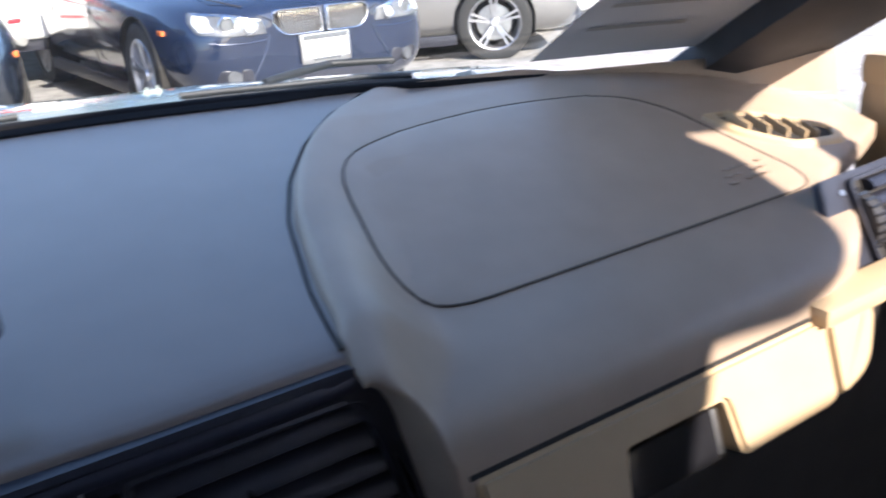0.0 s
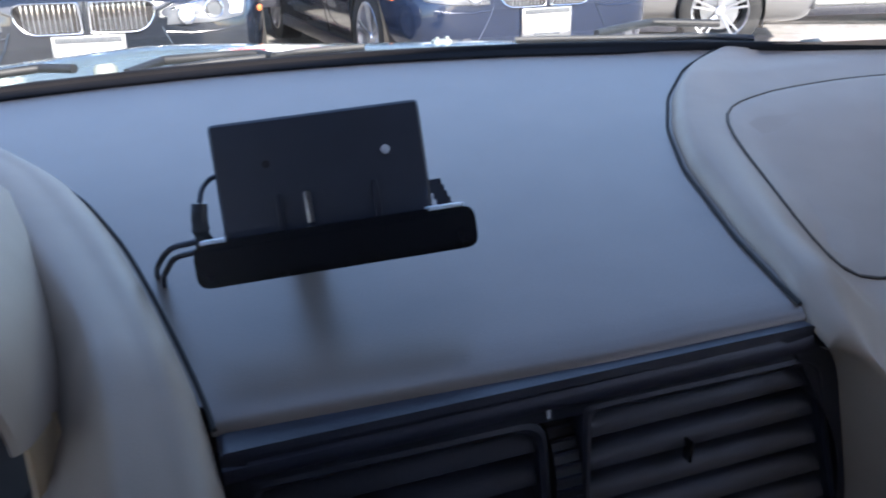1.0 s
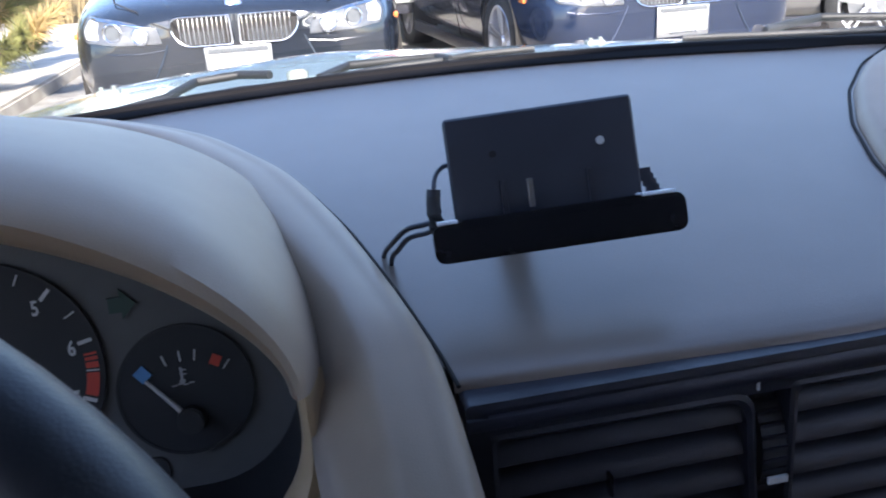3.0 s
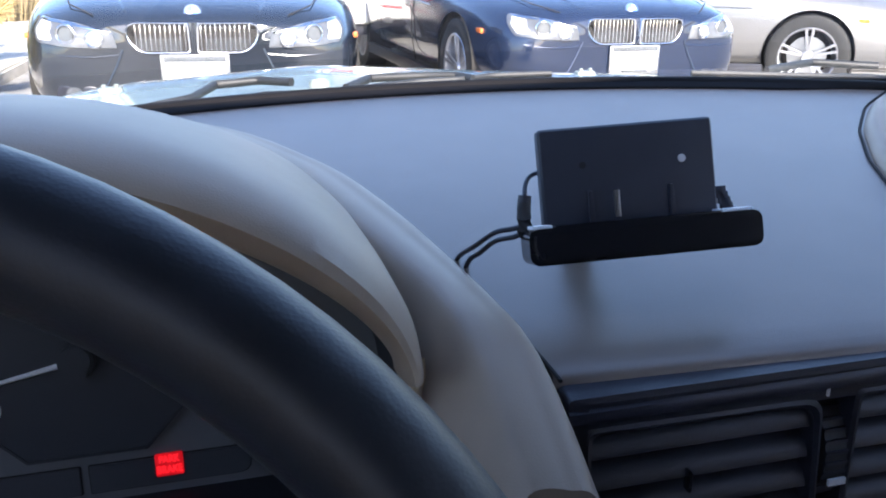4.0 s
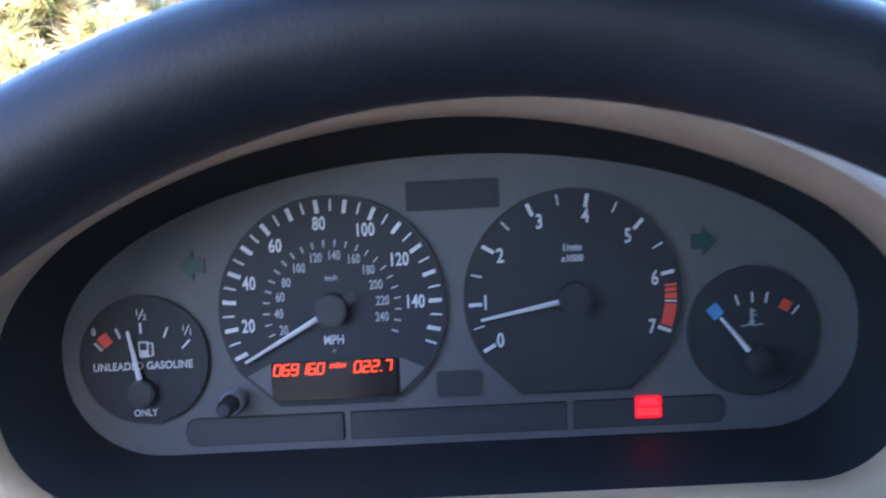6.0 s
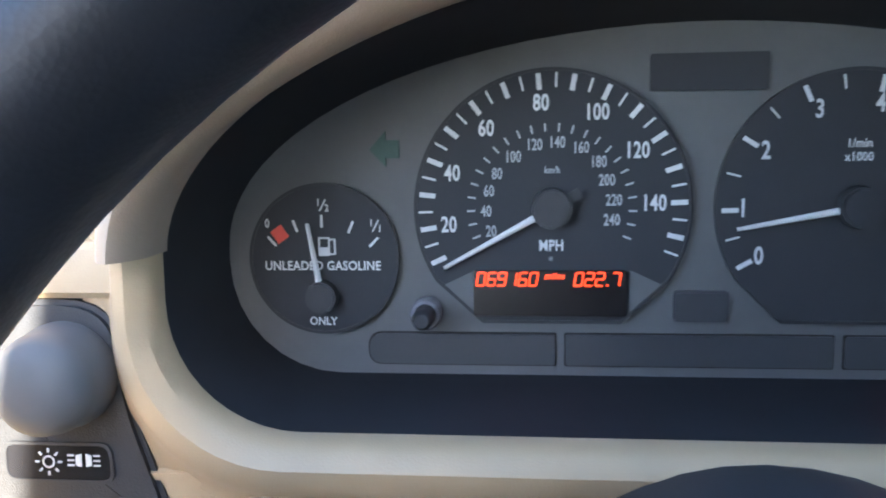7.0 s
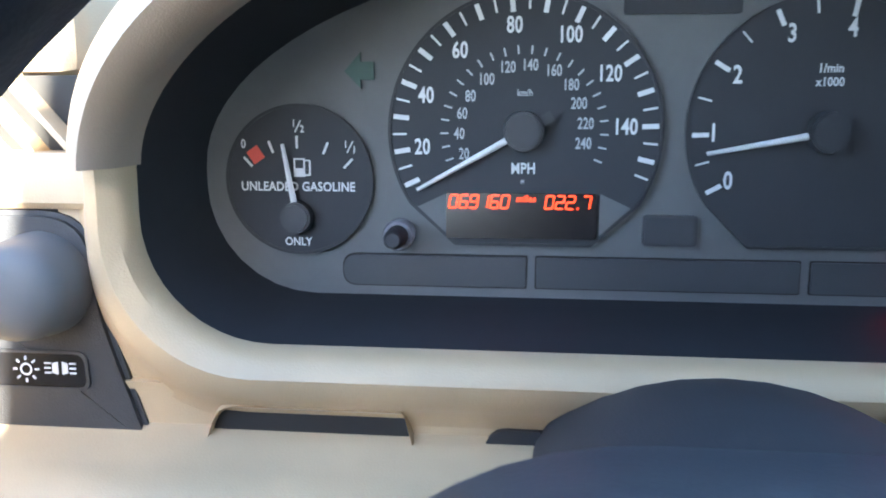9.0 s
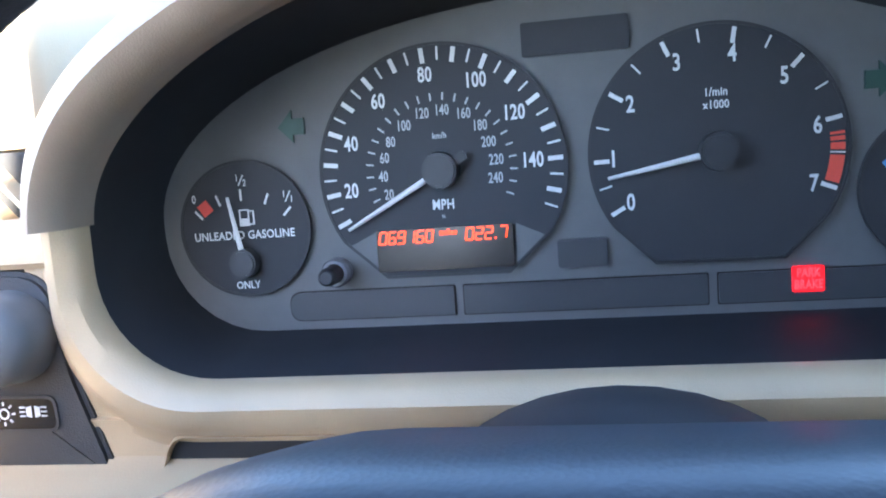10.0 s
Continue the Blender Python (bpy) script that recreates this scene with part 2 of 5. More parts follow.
def soft_curve(xs, ys, blur=0.05):
    """A function through the given pairs with its kinks smoothed away."""
    gx = np.linspace(xs[0], xs[-1], 241)
    gy = np.interp(gx, xs, ys)
    k = max(3, int(blur * 240)) | 1
    for _ in range(3):
        pad = np.concatenate([2 * gy[0] - gy[k // 2:0:-1], gy, 2 * gy[-1] - gy[-2:-k // 2 - 1:-1]])
        gy = np.convolve(pad, np.ones(k) / k, "valid")[:241]
    return lambda x: float(np.interp(x, gx, gy))


def smooth01(t):
    t = max(0.0, min(1.0, t))
    return t * t * (3 - 2 * t)


# ---- the car's own cabin: main lines ----
MID = 0.37                                   # the car's centre line


def pad_rear(x):
    """The rear edge of the dash top."""
    return 0.352 - 0.45 * (x - 0.27) ** 2


def glass_line(x):
    """Where the windshield meets the dash."""
    return pad_rear(x) + 0.022


def top_z(y):
    return 0.878 + 0.1175 * (y + 0.07)


pod_z = soft_curve((-0.112, -0.1115, -0.110, -0.106, -0.098, -0.085, -0.07, -0.05, -0.027, 0.03, 0.08, 0.12, 0.2, 0.4), (0.800, 0.812, 0.821, 0.830, 0.838, 0.8435, 0.848, 0.852, 0.857, 0.877, 0.893, 0.903, 0.914, 0.918), 0.008)


pod_left = soft_curve((-0.112, -0.104, -0.09, -0.08, -0.07, -0.015, 0.067, 0.124, 0.18, 0.233, 0.275, 0.303), (0.5140, 0.5085, 0.504, 0.503, 0.503, 0.513, 0.536, 0.561, 0.596, 0.642, 0.70, 0.80), 0.03)


dashboard = thing("dashboard", "two-tone dashboard, taupe top pad between beige vinyl mouldings", "dashboard")

# top pad with a rolled front edge, between the two mouldings
surround_edge = soft_curve((-0.118, -0.06, 0.005, 0.074, 0.143, 0.223, 0.29, 0.34), (0.2645, 0.2600, 0.2478, 0.2325, 0.210, 0.162, 0.08, -0.05), 0.06)



def front_set(x):
    """How far the front of the pad is set back, most beside the binnacle."""
    return max(-0.25, min(1.0, (0.384 - x) / 0.122))


_rows = []
for j in range(46):
    row = []
    v = max(0, min(1, (j - 5) / 34))
    yr = -0.070 + 0.415 * v
    side = 0.012 * smooth01((yr + 0.070) / 0.02)
    xl, xr = surround_edge(yr) - side - 0.14 * smooth01((yr - 0.20) / 0.10), pod_left(min(yr, 0.303)) + side
    for i in range(41):
        x = xl + (xr - xl) * i / 40
        if j < 6:
            y, z = ((-0.0690, 0.862), (-0.0730, 0.8695), (-0.0742, 0.8722), (-0.0732, 0.8748), (-0.0704, 0.8768), (-0.0660, 0.8782))[j]
            y, z = y + 0.0060 * front_set(x), z + 0.0010 * front_set(x)
        else:
            y = -0.066 + 0.006 * front_set(x) + (pad_rear(x) + 0.066 - 0.006 * front_set(x)) * (j - 5) / 34 if j <= 39 else pad_rear(x)
            z = top_z(y)
            if j > 39:
                y, z = y + 0.004 * (j - 39), z - 0.004 * (j - 39) ** 1.5
        row.append((x, y, z))
    _rows.append(row)
part("top_pad", loft(_rows, closed=False), TAUPE, dashboard, "taupe grained vinyl top pad")

# passenger moulding: a raised lip round a lower field
lip_z = soft_curve((-0.112, -0.110, -0.104, -0.09, -0.06, 0.1, 0.2, 0.4), (0.830, 0.842, 0.858, 0.873, 0.886, 0.908, 0.919, 0.925), 0.012)


def moulding_z(x, y):
    band = x - pod_left(y)
    f = smooth01((y + 0.112) / 0.06)
    z = pod_z(y) + max(0.0, lip_z(y) - pod_z(y)) * (1 - smooth01((band - 0.006 - 0.010 * f) / (0.018 + 0.034 * f)))
    return z - 0.02 * smooth01((x - 0.90) / 0.16) * smooth01((0.25 - y) / 0.2)


def moulding_end(y):
    """How far the moulding reaches towards the side vent."""
    return lerp(y, (-0.112, -0.107, -0.099, -0.088, -0.078, -0.030, 0.030), (0.802, 0.814, 0.847, 0.864, 0.876, 0.910, 1.06))


_rows = []
for j in range(120):
    y0 = -0.112 + 0.424 * (0.55 * (j / 119) ** 2.1 + 0.45 * (1 - (1 - j / 119) ** 1.6))
    fwd = smooth01((-0.088 - y0) / 0.018)
    row = []
    for i in range(50):
        recede = 0.008 * smooth01((-0.094 - y0) / 0.018)
        xl = pod_left(y0) + recede
        if i < 10:
            e = i / 9
            x = xl + 0.012 * (1 - math.cos(math.pi / 2 * e))
            y, z = y0 + 0.034 * fwd * (1 - math.sin(math.pi / 2 * e)), moulding_z(x - recede, y0) - 0.022 * (1 - fwd) * (0.35 + 0.65 * smooth01((y0 + 0.07) / 0.03)) * (1 - math.sin(math.pi / 2 * e))
        else:
            e = ((i - 9) / 40) ** 1.3
            x = xl + 0.012 + (moulding_end(y0) - xl - 0.012) * e
            y, z = y0, moulding_z(x, y0)
        row.append((x, min(y, glass_line(x) - 0.020 + 0.02 * (y0 - 0.3)), z))
    for dx, dz in ((0.003, -0.0015), (0.0045, -0.005), (0.0045, -0.016)):
        row.append((x + dx, row[49][1], z + dz))
    _rows.append(row)
_first = _rows[0]
for d, shift, back in ((0.25, 0.005, 0.0), (0.5, 0.010, 0.0), (0.75, 0.013, 0.001), (1.0, 0.014, 0.003), (1.1, 0.014, 0.010), (1.2, 0.014, 0.03)):
    _rows.insert(0, [(x + shift * max(0, min(1, 1 - (x - 0.522) / 0.03)), y + (back if x > 0.54 or d < 1.05 else 0.002), z + ((0.798 if x > 0.541 else 0.740) - z) * min(d, 1.0)) for x, y, z in _first])
part("passenger_moulding", loft(_rows, closed=False), BEIGE, dashboard, "beige grained vinyl passenger-side moulding")
part("moulding_joint", tube([(pod_left(y) - 0.001, y, top_z(y) + 0.0005) for y in -0.072 + 0.357 * np.linspace(0, 1, 150) ** 0.6], 0.0011, 6), GAP_SHADE, dashboard, "dark joint line")

# airbag cover: an outline in plan, laid on the moulding
BAG = rounded([(0.555, -0.033), (0.900, -0.036), (0.862, 0.128), (0.77, 0.166), (0.597, 0.152)], (0.055, 0.03, 0.05, 0.07, 0.085), 9)
_c = Vector((0.73, 0.05))
_rows = []
for f, lift in ((1.0, -0.002), (0.997, 0.0006), (0.985, 0.0012), (0.93, 0.0014), (0.86, 0.0015), (0.75, 0.0016), (0.6, 0.0016), (0.4, 0.0016), (0.02, 0.0016)):
    ring = [_c.lerp(Vector(q), f) for q in BAG]
    _rows.append([(p.x, p.y, moulding_z(p.x, p.y) + lift) for p in ring])
part("airbag_cover", loft(_rows, True, True), BEIGE, dashboard, "beige airbag cover with a seam round it")
_seam = [(x, y, moulding_z(x, y) + 0.0007) for x, y in BAG]
part("airbag_seam", tube(_seam + _seam[:2], 0.0009, 6), SEAM, dashboard, "brown seam")
_marks = bmesh.new()
for r in range(3):
    for c in range(5):
        if (r * 5 + c) % 4 != 3:
            b = box((0.006, 0.0035, 0.0008), (0.842 + 0.0085 * c - 0.004 * r, 0.002 - 0.007 * r, pod_z(0.002 - 0.007 * r) + 0.0024))
            _marks = join(_marks, b)
part("embossed_marks", _marks, BEIGE, dashboard, "embossed marks")

# defroster outlet at the passenger end
_o = thing("defroster_outlet", "beige slotted demister outlet in the dashboard end", "air vent")
def on_moulding(x, y, lift):
    return (x, y, moulding_z(x, y) + lift)


_ring = rounded([(0.886, 0.066), (0.893, 0.034), (0.925, 0.004), (0.985, 0.008), (1.004, 0.026), (0.935, 0.056)], (0.006, 0.01, 0.012, 0.008, 0.008, 0.02), 5)
_cx, _cy = 0.935, 0.033


def ringed(f, lift):
    return [on_moulding(_cx + (x - _cx) * f, _cy + (y - _cy) * f, lift) for x, y in _ring]


part("frame", loft([ringed(1.06, -0.002), ringed(1.03, 0.003), ringed(0.94, 0.0045), ringed(0.86, 0.004), ringed(0.84, 0.0)], True), BEIGE_HARD, _o, "beige frame")
part("opening", loft([ringed(0.86, 0.001), ringed(0.4, 0.001), ringed(0.02, 0.001)], True, True), GAP_SHADE, _o, "dark opening")
for k in range(5):
    x = 0.902 + 0.014 * k
    y0, y1 = 0.040 - 0.007 * k, 0.056 - 0.007 * k
    part("slat", loft([[on_moulding(x + a, y, b) for a, b in ((-0.0011, -0.002), (0.0011, -0.002), (0.0016, 0.0085), (-0.0004, 0.0085))] for y in (max(0.012, y0 - 0.008), (y0 + y1) / 2, y1)], True, True), BEIGE_HARD, _o)

# side vent at the passenger end
_sv = thing("side_air_vent", "black side air vent with broad slats at the dashboard end", "air vent")
_ms = Matrix(((1, 0, 0, 0.874), (0, 0.482, -0.876, -0.079), (0, 0.876, 0.482, 0.841), (0, 0, 0, 1)))
_fo = rounded([(-0.014, 0.034), (-0.026, -0.037), (0.150, -0.038), (0.150, 0.036)], (0.004, 0.004, 0.008, 0.008), 5)
_fi = rounded([(0.012, 0.027), (0.012, -0.029), (0.143, -0.031), (0.143, 0.029)], 0.006, 5)
part("face", extrude_outline(_fo, -0.010, -0.004, 0.001), BLACK, _sv, "black face plate", m=_ms)
part("opening", extrude_outline(_fi, -0.006, -0.0035), GAP_SHADE, _sv, m=_ms)
part("frame", ring_bm([(0.078 + (x - 0.078) * 1.035, y * 1.09) for x, y in _fi], _fi, -0.006, 0.0012), BLACK, _sv, m=_ms)
part("thumb_wheel", cyl(0.024, 0.010, 36, m=_ms @ Matrix.Translation((0.018, 0, -0.016)) @ pose(0, 0, 0, 0, 90, 0)), BLACK_SOFT, _sv, "ribbed black thumb wheel")
for k in range(9):
    a = radians(-60 + 15 * k)
    part("wheel_rib", box((0.010, 0.002, 0.002), (0.018, 0.0242 * math.sin(a), -0.016 + 0.0242 * math.cos(a)), m=_ms), BLACK_GLOSS, _sv)
for k in range(5):
    z = 0.0215 - 0.0115 * k
    prof = ((0.0040, -0.010), (0.0052, -0.004), (0.0040, 0.0016), (0.0010, 0.0046), (-0.0030, 0.0058), (-0.0046, 0.0048), (-0.0030, 0.0010), (0.0010, -0.008))
    part("slat", loft([[(x, z + dv, w) for dv, w in prof] for x in (0.026, 0.08, 0.142)], True, True), BLACK, _sv, m=_ms)
part("vent_screw", cyl(0.0022, 0.002, 14, m=_ms @ Matrix.Translation((0.004, 0.022, -0.0035))), STEEL, _sv, "small bright screw")
part("ledge", box((0.21, 0.026, 0.013), (0.895, -0.109, 0.813), 0.005, 2), BEIGE_HARD, _sv, "beige ledge under the vent")

# glovebox
gb = thing("glovebox", "beige glovebox lid with a dark latch recess under the dashboard", "glovebox")
_mg = Matrix.Translation((0, -0.1105, 0.8100)) @ pose(0, 0, 0, 73, 0, 0)
_lid = rounded([(0.546, -0.068), (0.628, -0.066), (0.634, -0.021), (0.707, -0.021), (0.713, -0.058), (0.800, -0.056), (0.800, -0.001), (0.544, -0.001)], (0.010, 0.008, 0.004, 0.004, 0.007, 0.010, 0.004, 0.004), 4)
part("lid", extrude_outline(_lid, -0.03, 0.003, 0.0028), BEIGE_HARD, gb, m=_mg)
part("top_gap", box((0.262, 0.0035, 0.02), (0.672, 0.0008, -0.010)), GAP_SHADE, gb, "dark gap", m=_mg)
part("latch_recess", box((0.088, 0.050, 0.01), (0.671, -0.042, -0.018), 0.003), GAP_SHADE, gb, "black latch recess", m=_mg)
part("latch", box((0.066, 0.030, 0.008), (0.668, -0.040, -0.008), 0.003, 2), BLACK_GLOSS, gb, "black latch", m=_mg)
# Metal strip added for the glint on the latch's right end.
part("latch_glint", box((0.005, 0.028, 0.008), (0.7025, -0.039, -0.008), 0.002), STEEL, gb, "bright metal strip for the glint on the latch end", m=_mg)
part("end_cap", loft([[(x, y, z) for x, y in rounded([(0.8035, -0.056), (0.835, -0.046), (0.850, -0.008), (0.842, 0.006), (0.8035, 0.004)], (0.004, 0.016, 0.012, 0.008, 0.004), 5)] for z in (-0.05, -0.004)] + [[(0.822 + (x - 0.822) * 0.9, -0.02 + (y + 0.02) * 0.9, 0.002) for x, y in rounded([(0.8035, -0.056), (0.835, -0.046), (0.850, -0.008), (0.842, 0.006), (0.8035, 0.004)], (0.004, 0.016, 0.012, 0.008, 0.004), 5)]], True, True), BEIGE_HARD, gb, m=_mg)
# Dark sheet that puts the shade below the lid into colour.
part("under_shade", box((0.70, 0.02, 0.34), (0.77, -0.060, 0.60), 0.01), GAP_SHADE, gb, "dark panel painted for the shade under the glovebox")

# centre vents, set in the front face below the pad
cv = thing("centre_air_vents", "black twin centre air vents with ribbed slats and a thumb wheel", "air vent")
_mv = Matrix(((1, 0, 0, 0), (0, 0, -1, 0), (0, 1, 0, 0), (0, 0, 0, 1)))
_out = rounded([(0.2620, 0.752), (0.545, 0.752), (0.545, 0.790), (0.541, 0.810), (0.524, 0.841), (0.5040, 0.8725), (0.2620, 0.8738)], (0.004, 0.004, 0.012, 0.012, 0.03, 0.004, 0.003), 6)
_inn = rounded([(0.2705, 0.758), (0.528, 0.758), (0.528, 0.790), (0.524, 0.808), (0.509, 0.838), (0.4895, 0.8690), (0.2705, 0.8712)], (0.004, 0.004, 0.012, 0.012, 0.03, 0.006, 0.004), 6)
part("bezel", loft([[(x, y, w) for x, y in o] for o, w in ((_out, 0.060), (_out, 0.0805), (_inn, 0.0815), (_inn, 0.066))], True), BLACK, cv, m=_mv)
part("backing", extrude_outline(_inn, 0.045, 0.050), GAP_SHADE, cv, m=_mv)
part("upper_face", extrude_outline([(0.2705, 0.8575), (0.500, 0.8545), (0.4890, 0.8690), (0.2705, 0.8712)], 0.060, 0.0805), BLACK, cv, m=_mv)
part("ledge", loft([[(x, -y + 0.006 * front_set(x) * max(0.0, min(1.0, (0.0818 - y) / 0.012)), z - 0.0010 * (x - 0.262) / 0.24) for x in np.linspace(0.2622, 0.5030, 16)] for y, z in ((0.060, 0.8740), (0.066, 0.8737), (0.0735, 0.8729), (0.0790, 0.8706), (0.0818, 0.8675), (0.0824, 0.8645), (0.0815, 0.8620), (0.076, 0.861))], False), VENT_TOP, cv, "dark satin ledge over the vents")
for x0, x1, lean in ((0.2718, 0.3790, 0.006), (0.4000, 0.5060, 0.022)):
    fr = []
    for g, w in ((0.0025, 0.055), (0.0025, 0.0805), (0.0008, 0.0815), (-0.0012, 0.0805), (-0.0012, 0.055)):
        fr.append([(x, y, w) for x, y in rounded([(x0 - g, 0.772 - g), (x1 + lean + g, 0.772 - g), (x1 + g, 0.8550 + g), (x0 - g, 0.8565 + g)], (0.005, 0.005, 0.010, 0.004), 5)])
    part("vent_frame", loft(fr, True), BLACK, cv, m=_mv)
    for k in range(5):
        z = 0.8468 - 0.0160 * k
        prof = ((-0.0640, 0.0052), (-0.0668, 0.0062), (-0.0710, 0.0050), (-0.0752, 0.0018), (-0.0778, -0.0022), (-0.0784, -0.0046), (-0.0772, -0.0056), (-0.0730, -0.0030), (-0.0660, 0.0020))
        part("slat", loft([[(x, y, z + dz) for y, dz in prof] for x in (x0 + 0.0015, (x0 + x1) / 2, x1 + lean * (0.852 - z) / 0.08 - 0.0015)], True, True), BLACK, cv)
    part("slat_tab", box((0.0016, 0.005, 0.010), ((x0 + x1) / 2 - 0.006, -0.0795, 0.8250), 0.0005), BLACK_GLOSS, cv, "dark tab")
part("thumb_wheel", cyl(0.030, 0.011, 40, m=Matrix.Translation((0.3915, -0.052, 0.823)) @ pose(0, 0, 0, 0, 90, 0)), BLACK_SOFT, cv, "ribbed black thumb wheel")
for k in range(11):
    a = radians(-50 + 10 * k)
    part("wheel_rib", box((0.011, 0.0016, 0.0016), (0.3915, -0.052 - 0.0302 * math.cos(a), 0.823 + 0.0302 * math.sin(a))), BLACK, cv)
part("wheel_mark", box((0.0090, 0.0014, 0.0032), (0.3925, -0.0832, 0.8135)), WHITE_INK, cv, "white mark")
part("index_mark", box((0.0012, 0.0010, 0.0066), (0.3825, -0.0812, 0.8615)), WHITE_INK, cv, "white index mark")

# console below the vents
part("console_front", box((0.262, 0.05, 0.30), (0.384, -0.082, 0.602), 0.01), BLACK_SOFT, dashboard, "black centre console")

# ---- instrument binnacle ----
TILT = radians(13.7)
MC = Matrix(((1, 0, 0, 0), (0, math.sin(TILT), -math.cos(TILT), 0), (0, math.cos(TILT), math.sin(TILT), 0.87), (0, 0, 0, 1)))
CX = 0.010


def arch(a, b, base, low, r, n=40, cx=CX, left=0.0):
    """Closed outline: a half ellipse above, a rounded box below."""
    pts = [(cx + a * math.cos(t), base + b * math.sin(t)) for t in np.linspace(0, math.pi, n)]
    for k in range(9):
        t = math.pi + math.pi / 2 * k / 8
        pts.append((cx - a + r + r * math.cos(t), low + r + r * math.sin(t)))
    for k in range(9):
        t = 1.5 * math.pi + math.pi / 2 * k / 8
        pts.append((cx + a - r + r * math.cos(t), low + r + r * math.sin(t)))
    return [(x + left * min(0.0, (x - cx) / a), y) for x, y in pts]


LENS = arch(0.187, 0.084, -0.006, -0.0575, 0.045)

ic = thing("instrument_cluster", "black-dial instrument cluster with four gauges in a grey panel", "gauge cluster")
part("panel", extrude_outline(LENS, -0.006, -0.002), CLUSTER_GREY, ic, "grey gauge panel", m=MC, smooth=False)
part("shroud", loft([ring3(arch(0.200, 0.095, -0.006, -0.064, 0.045), -0.008), ring3(LENS, -0.002), ring3(arch(0.188, 0.087, -0.004, -0.0590, 0.046, left=0.002), 0.010), ring3(arch(0.1895, 0.092, -0.001, -0.0645, 0.047, left=0.005), 0.040), ring3(arch(0.1905, 0.0965, 0, -0.0680, 0.047, left=0.006), 0.050)]), SHROUD, ic, "dark shroud", m=MC)


def plate(pts, w0, w1, mat, name, parent, label="", bevel=0.0):
    return part(name, extrude_outline(pts, w0, w1, bevel), mat, parent, label, smooth=False, m=MC)


def disc_pts(cx, cy, r, cut=None, n=64):
    pts = [(cx + r * math.cos(t), cy + r * math.sin(t)) for t in (2 * math.pi * k / n for k in range(n))]
    return [(x, max(y, cut)) if cut is not None else (x, y) for x, y in pts]


def tick(cx, cy, ang, r0, r1, width, w=0.0012):
    c, s = math.cos(ang), math.sin(ang)
    bm = box((r1 - r0, width, 0.0004))
    bm.transform(Matrix.Translation((cx + c * (r0 + r1) / 2, cy + s * (r0 + r1) / 2, w)) @ Matrix.Rotation(ang, 4, "Z"))
    return bm


def words(parent, text, size, cx, cy, mat, name="number", w=0.0013, squeeze=0.8):
    bm = lettering(text, size)
    bm.transform(Matrix.Translation((cx, cy, w)) @ Matrix.Diagonal((squeeze, 1, 1, 1)))
    bm.transform(MC)
    return part(name, bm, mat, parent, smooth=False)


def needle(parent, cx, cy, ang, length, tail, width=0.0022, w=0.004):
    bm = loft([[(x, -h, z) for z in (0,)] + [(x, h, 0), (x, h * 0.4, 0.0009), (x, -h * 0.4, 0.0009)] for x, h in ((tail, width * 0.62), (length * 0.5, width * 0.5), (length, width * 0.34))], True, True)
    bm.transform(Matrix.Translation((cx, cy, w)) @ Matrix.Rotation(ang, 4, "Z"))
    return part("needle", bm, WHITE_INK, parent, "white pointer", m=MC)


def hub(parent, cx, cy, r, mat):
    return part("needle_hub", cyl(r, 0.006, 28, r2=r * 0.92, m=MC @ Matrix.Translation((cx, cy, 0.0045)), bevel=0.0008), mat, parent, "dark needle hub")


HUB = material("needle_hub_grey", (0.026, 0.026, 0.028), 0.5, vary=0.15)


def dial_pts(cx, cy, r, low, half, n=72):
    """A round face whose foot is cut flat and straight to both sides."""
    side = math.sin(math.acos(min(1.0, (cy - low - 0.0165) / r))) * r
    foot = [(cx - side, low + 0.0165), (cx - half, low), (cx + half, low), (cx + side, low + 0.0165)]
    a0 = math.atan2(low + 0.0165 - cy, side)
    return foot[:1] + foot[1:] + [(cx + r * math.cos(t), cy + r * math.sin(t)) for t in np.linspace(a0, math.pi - a0, n)[1:-1]]


def dial(name, label, cx, cy, outline, grow):
    """A black face with a thin dark rim, set in the panel."""
    d = part(name, extrude_outline(outline(0.0), -0.0018, 0.0006), DIAL, ic, label, smooth=False, m=MC)
    part("dial_ring", ring_bm(outline(grow), outline(-0.0002), -0.0015, 0.0011), BLACK_SOFT, d, "thin dark rim", m=MC)
    return d


# speedometer
SX, SY, R = -0.0479, 0.0091, 0.0512
sp = dial("speedometer", "black speedometer dial", SX, SY, lambda g: dial_pts(SX, SY, 0.0522 + g, -0.0350 - g, 0.0262 + 0.4 * g), 0.0010)


def mph(v):
    return radians(189.3 - (v - 20) * 1.559)


for v in range(10, 160, 5):
    big = v % 10 == 0
    part("scale_tick", tick(SX, SY, mph(v), R - (0.0062 if big else 0.0054), R, 0.0019 if big else 0.0008), WHITE_INK, sp, m=MC, smooth=False)
for v, x, y in ((20, -0.0874, 0.0027), (40, -0.0859, 0.0226), (60, -0.0727, 0.0396), (80, -0.0519, 0.0489), (100, -0.0309, 0.0451), (120, -0.0158, 0.0306), (140, -0.0093, 0.0106)):
    words(sp, str(v), 0.0086, x, y, WHITE_INK, squeeze=0.70)
for k in range(20, 260, 10):
    part("scale_tick", tick(SX, SY, mph(k / 1.609), 0.0292, 0.0324, 0.0007), DIM_INK, sp, m=MC, smooth=False)
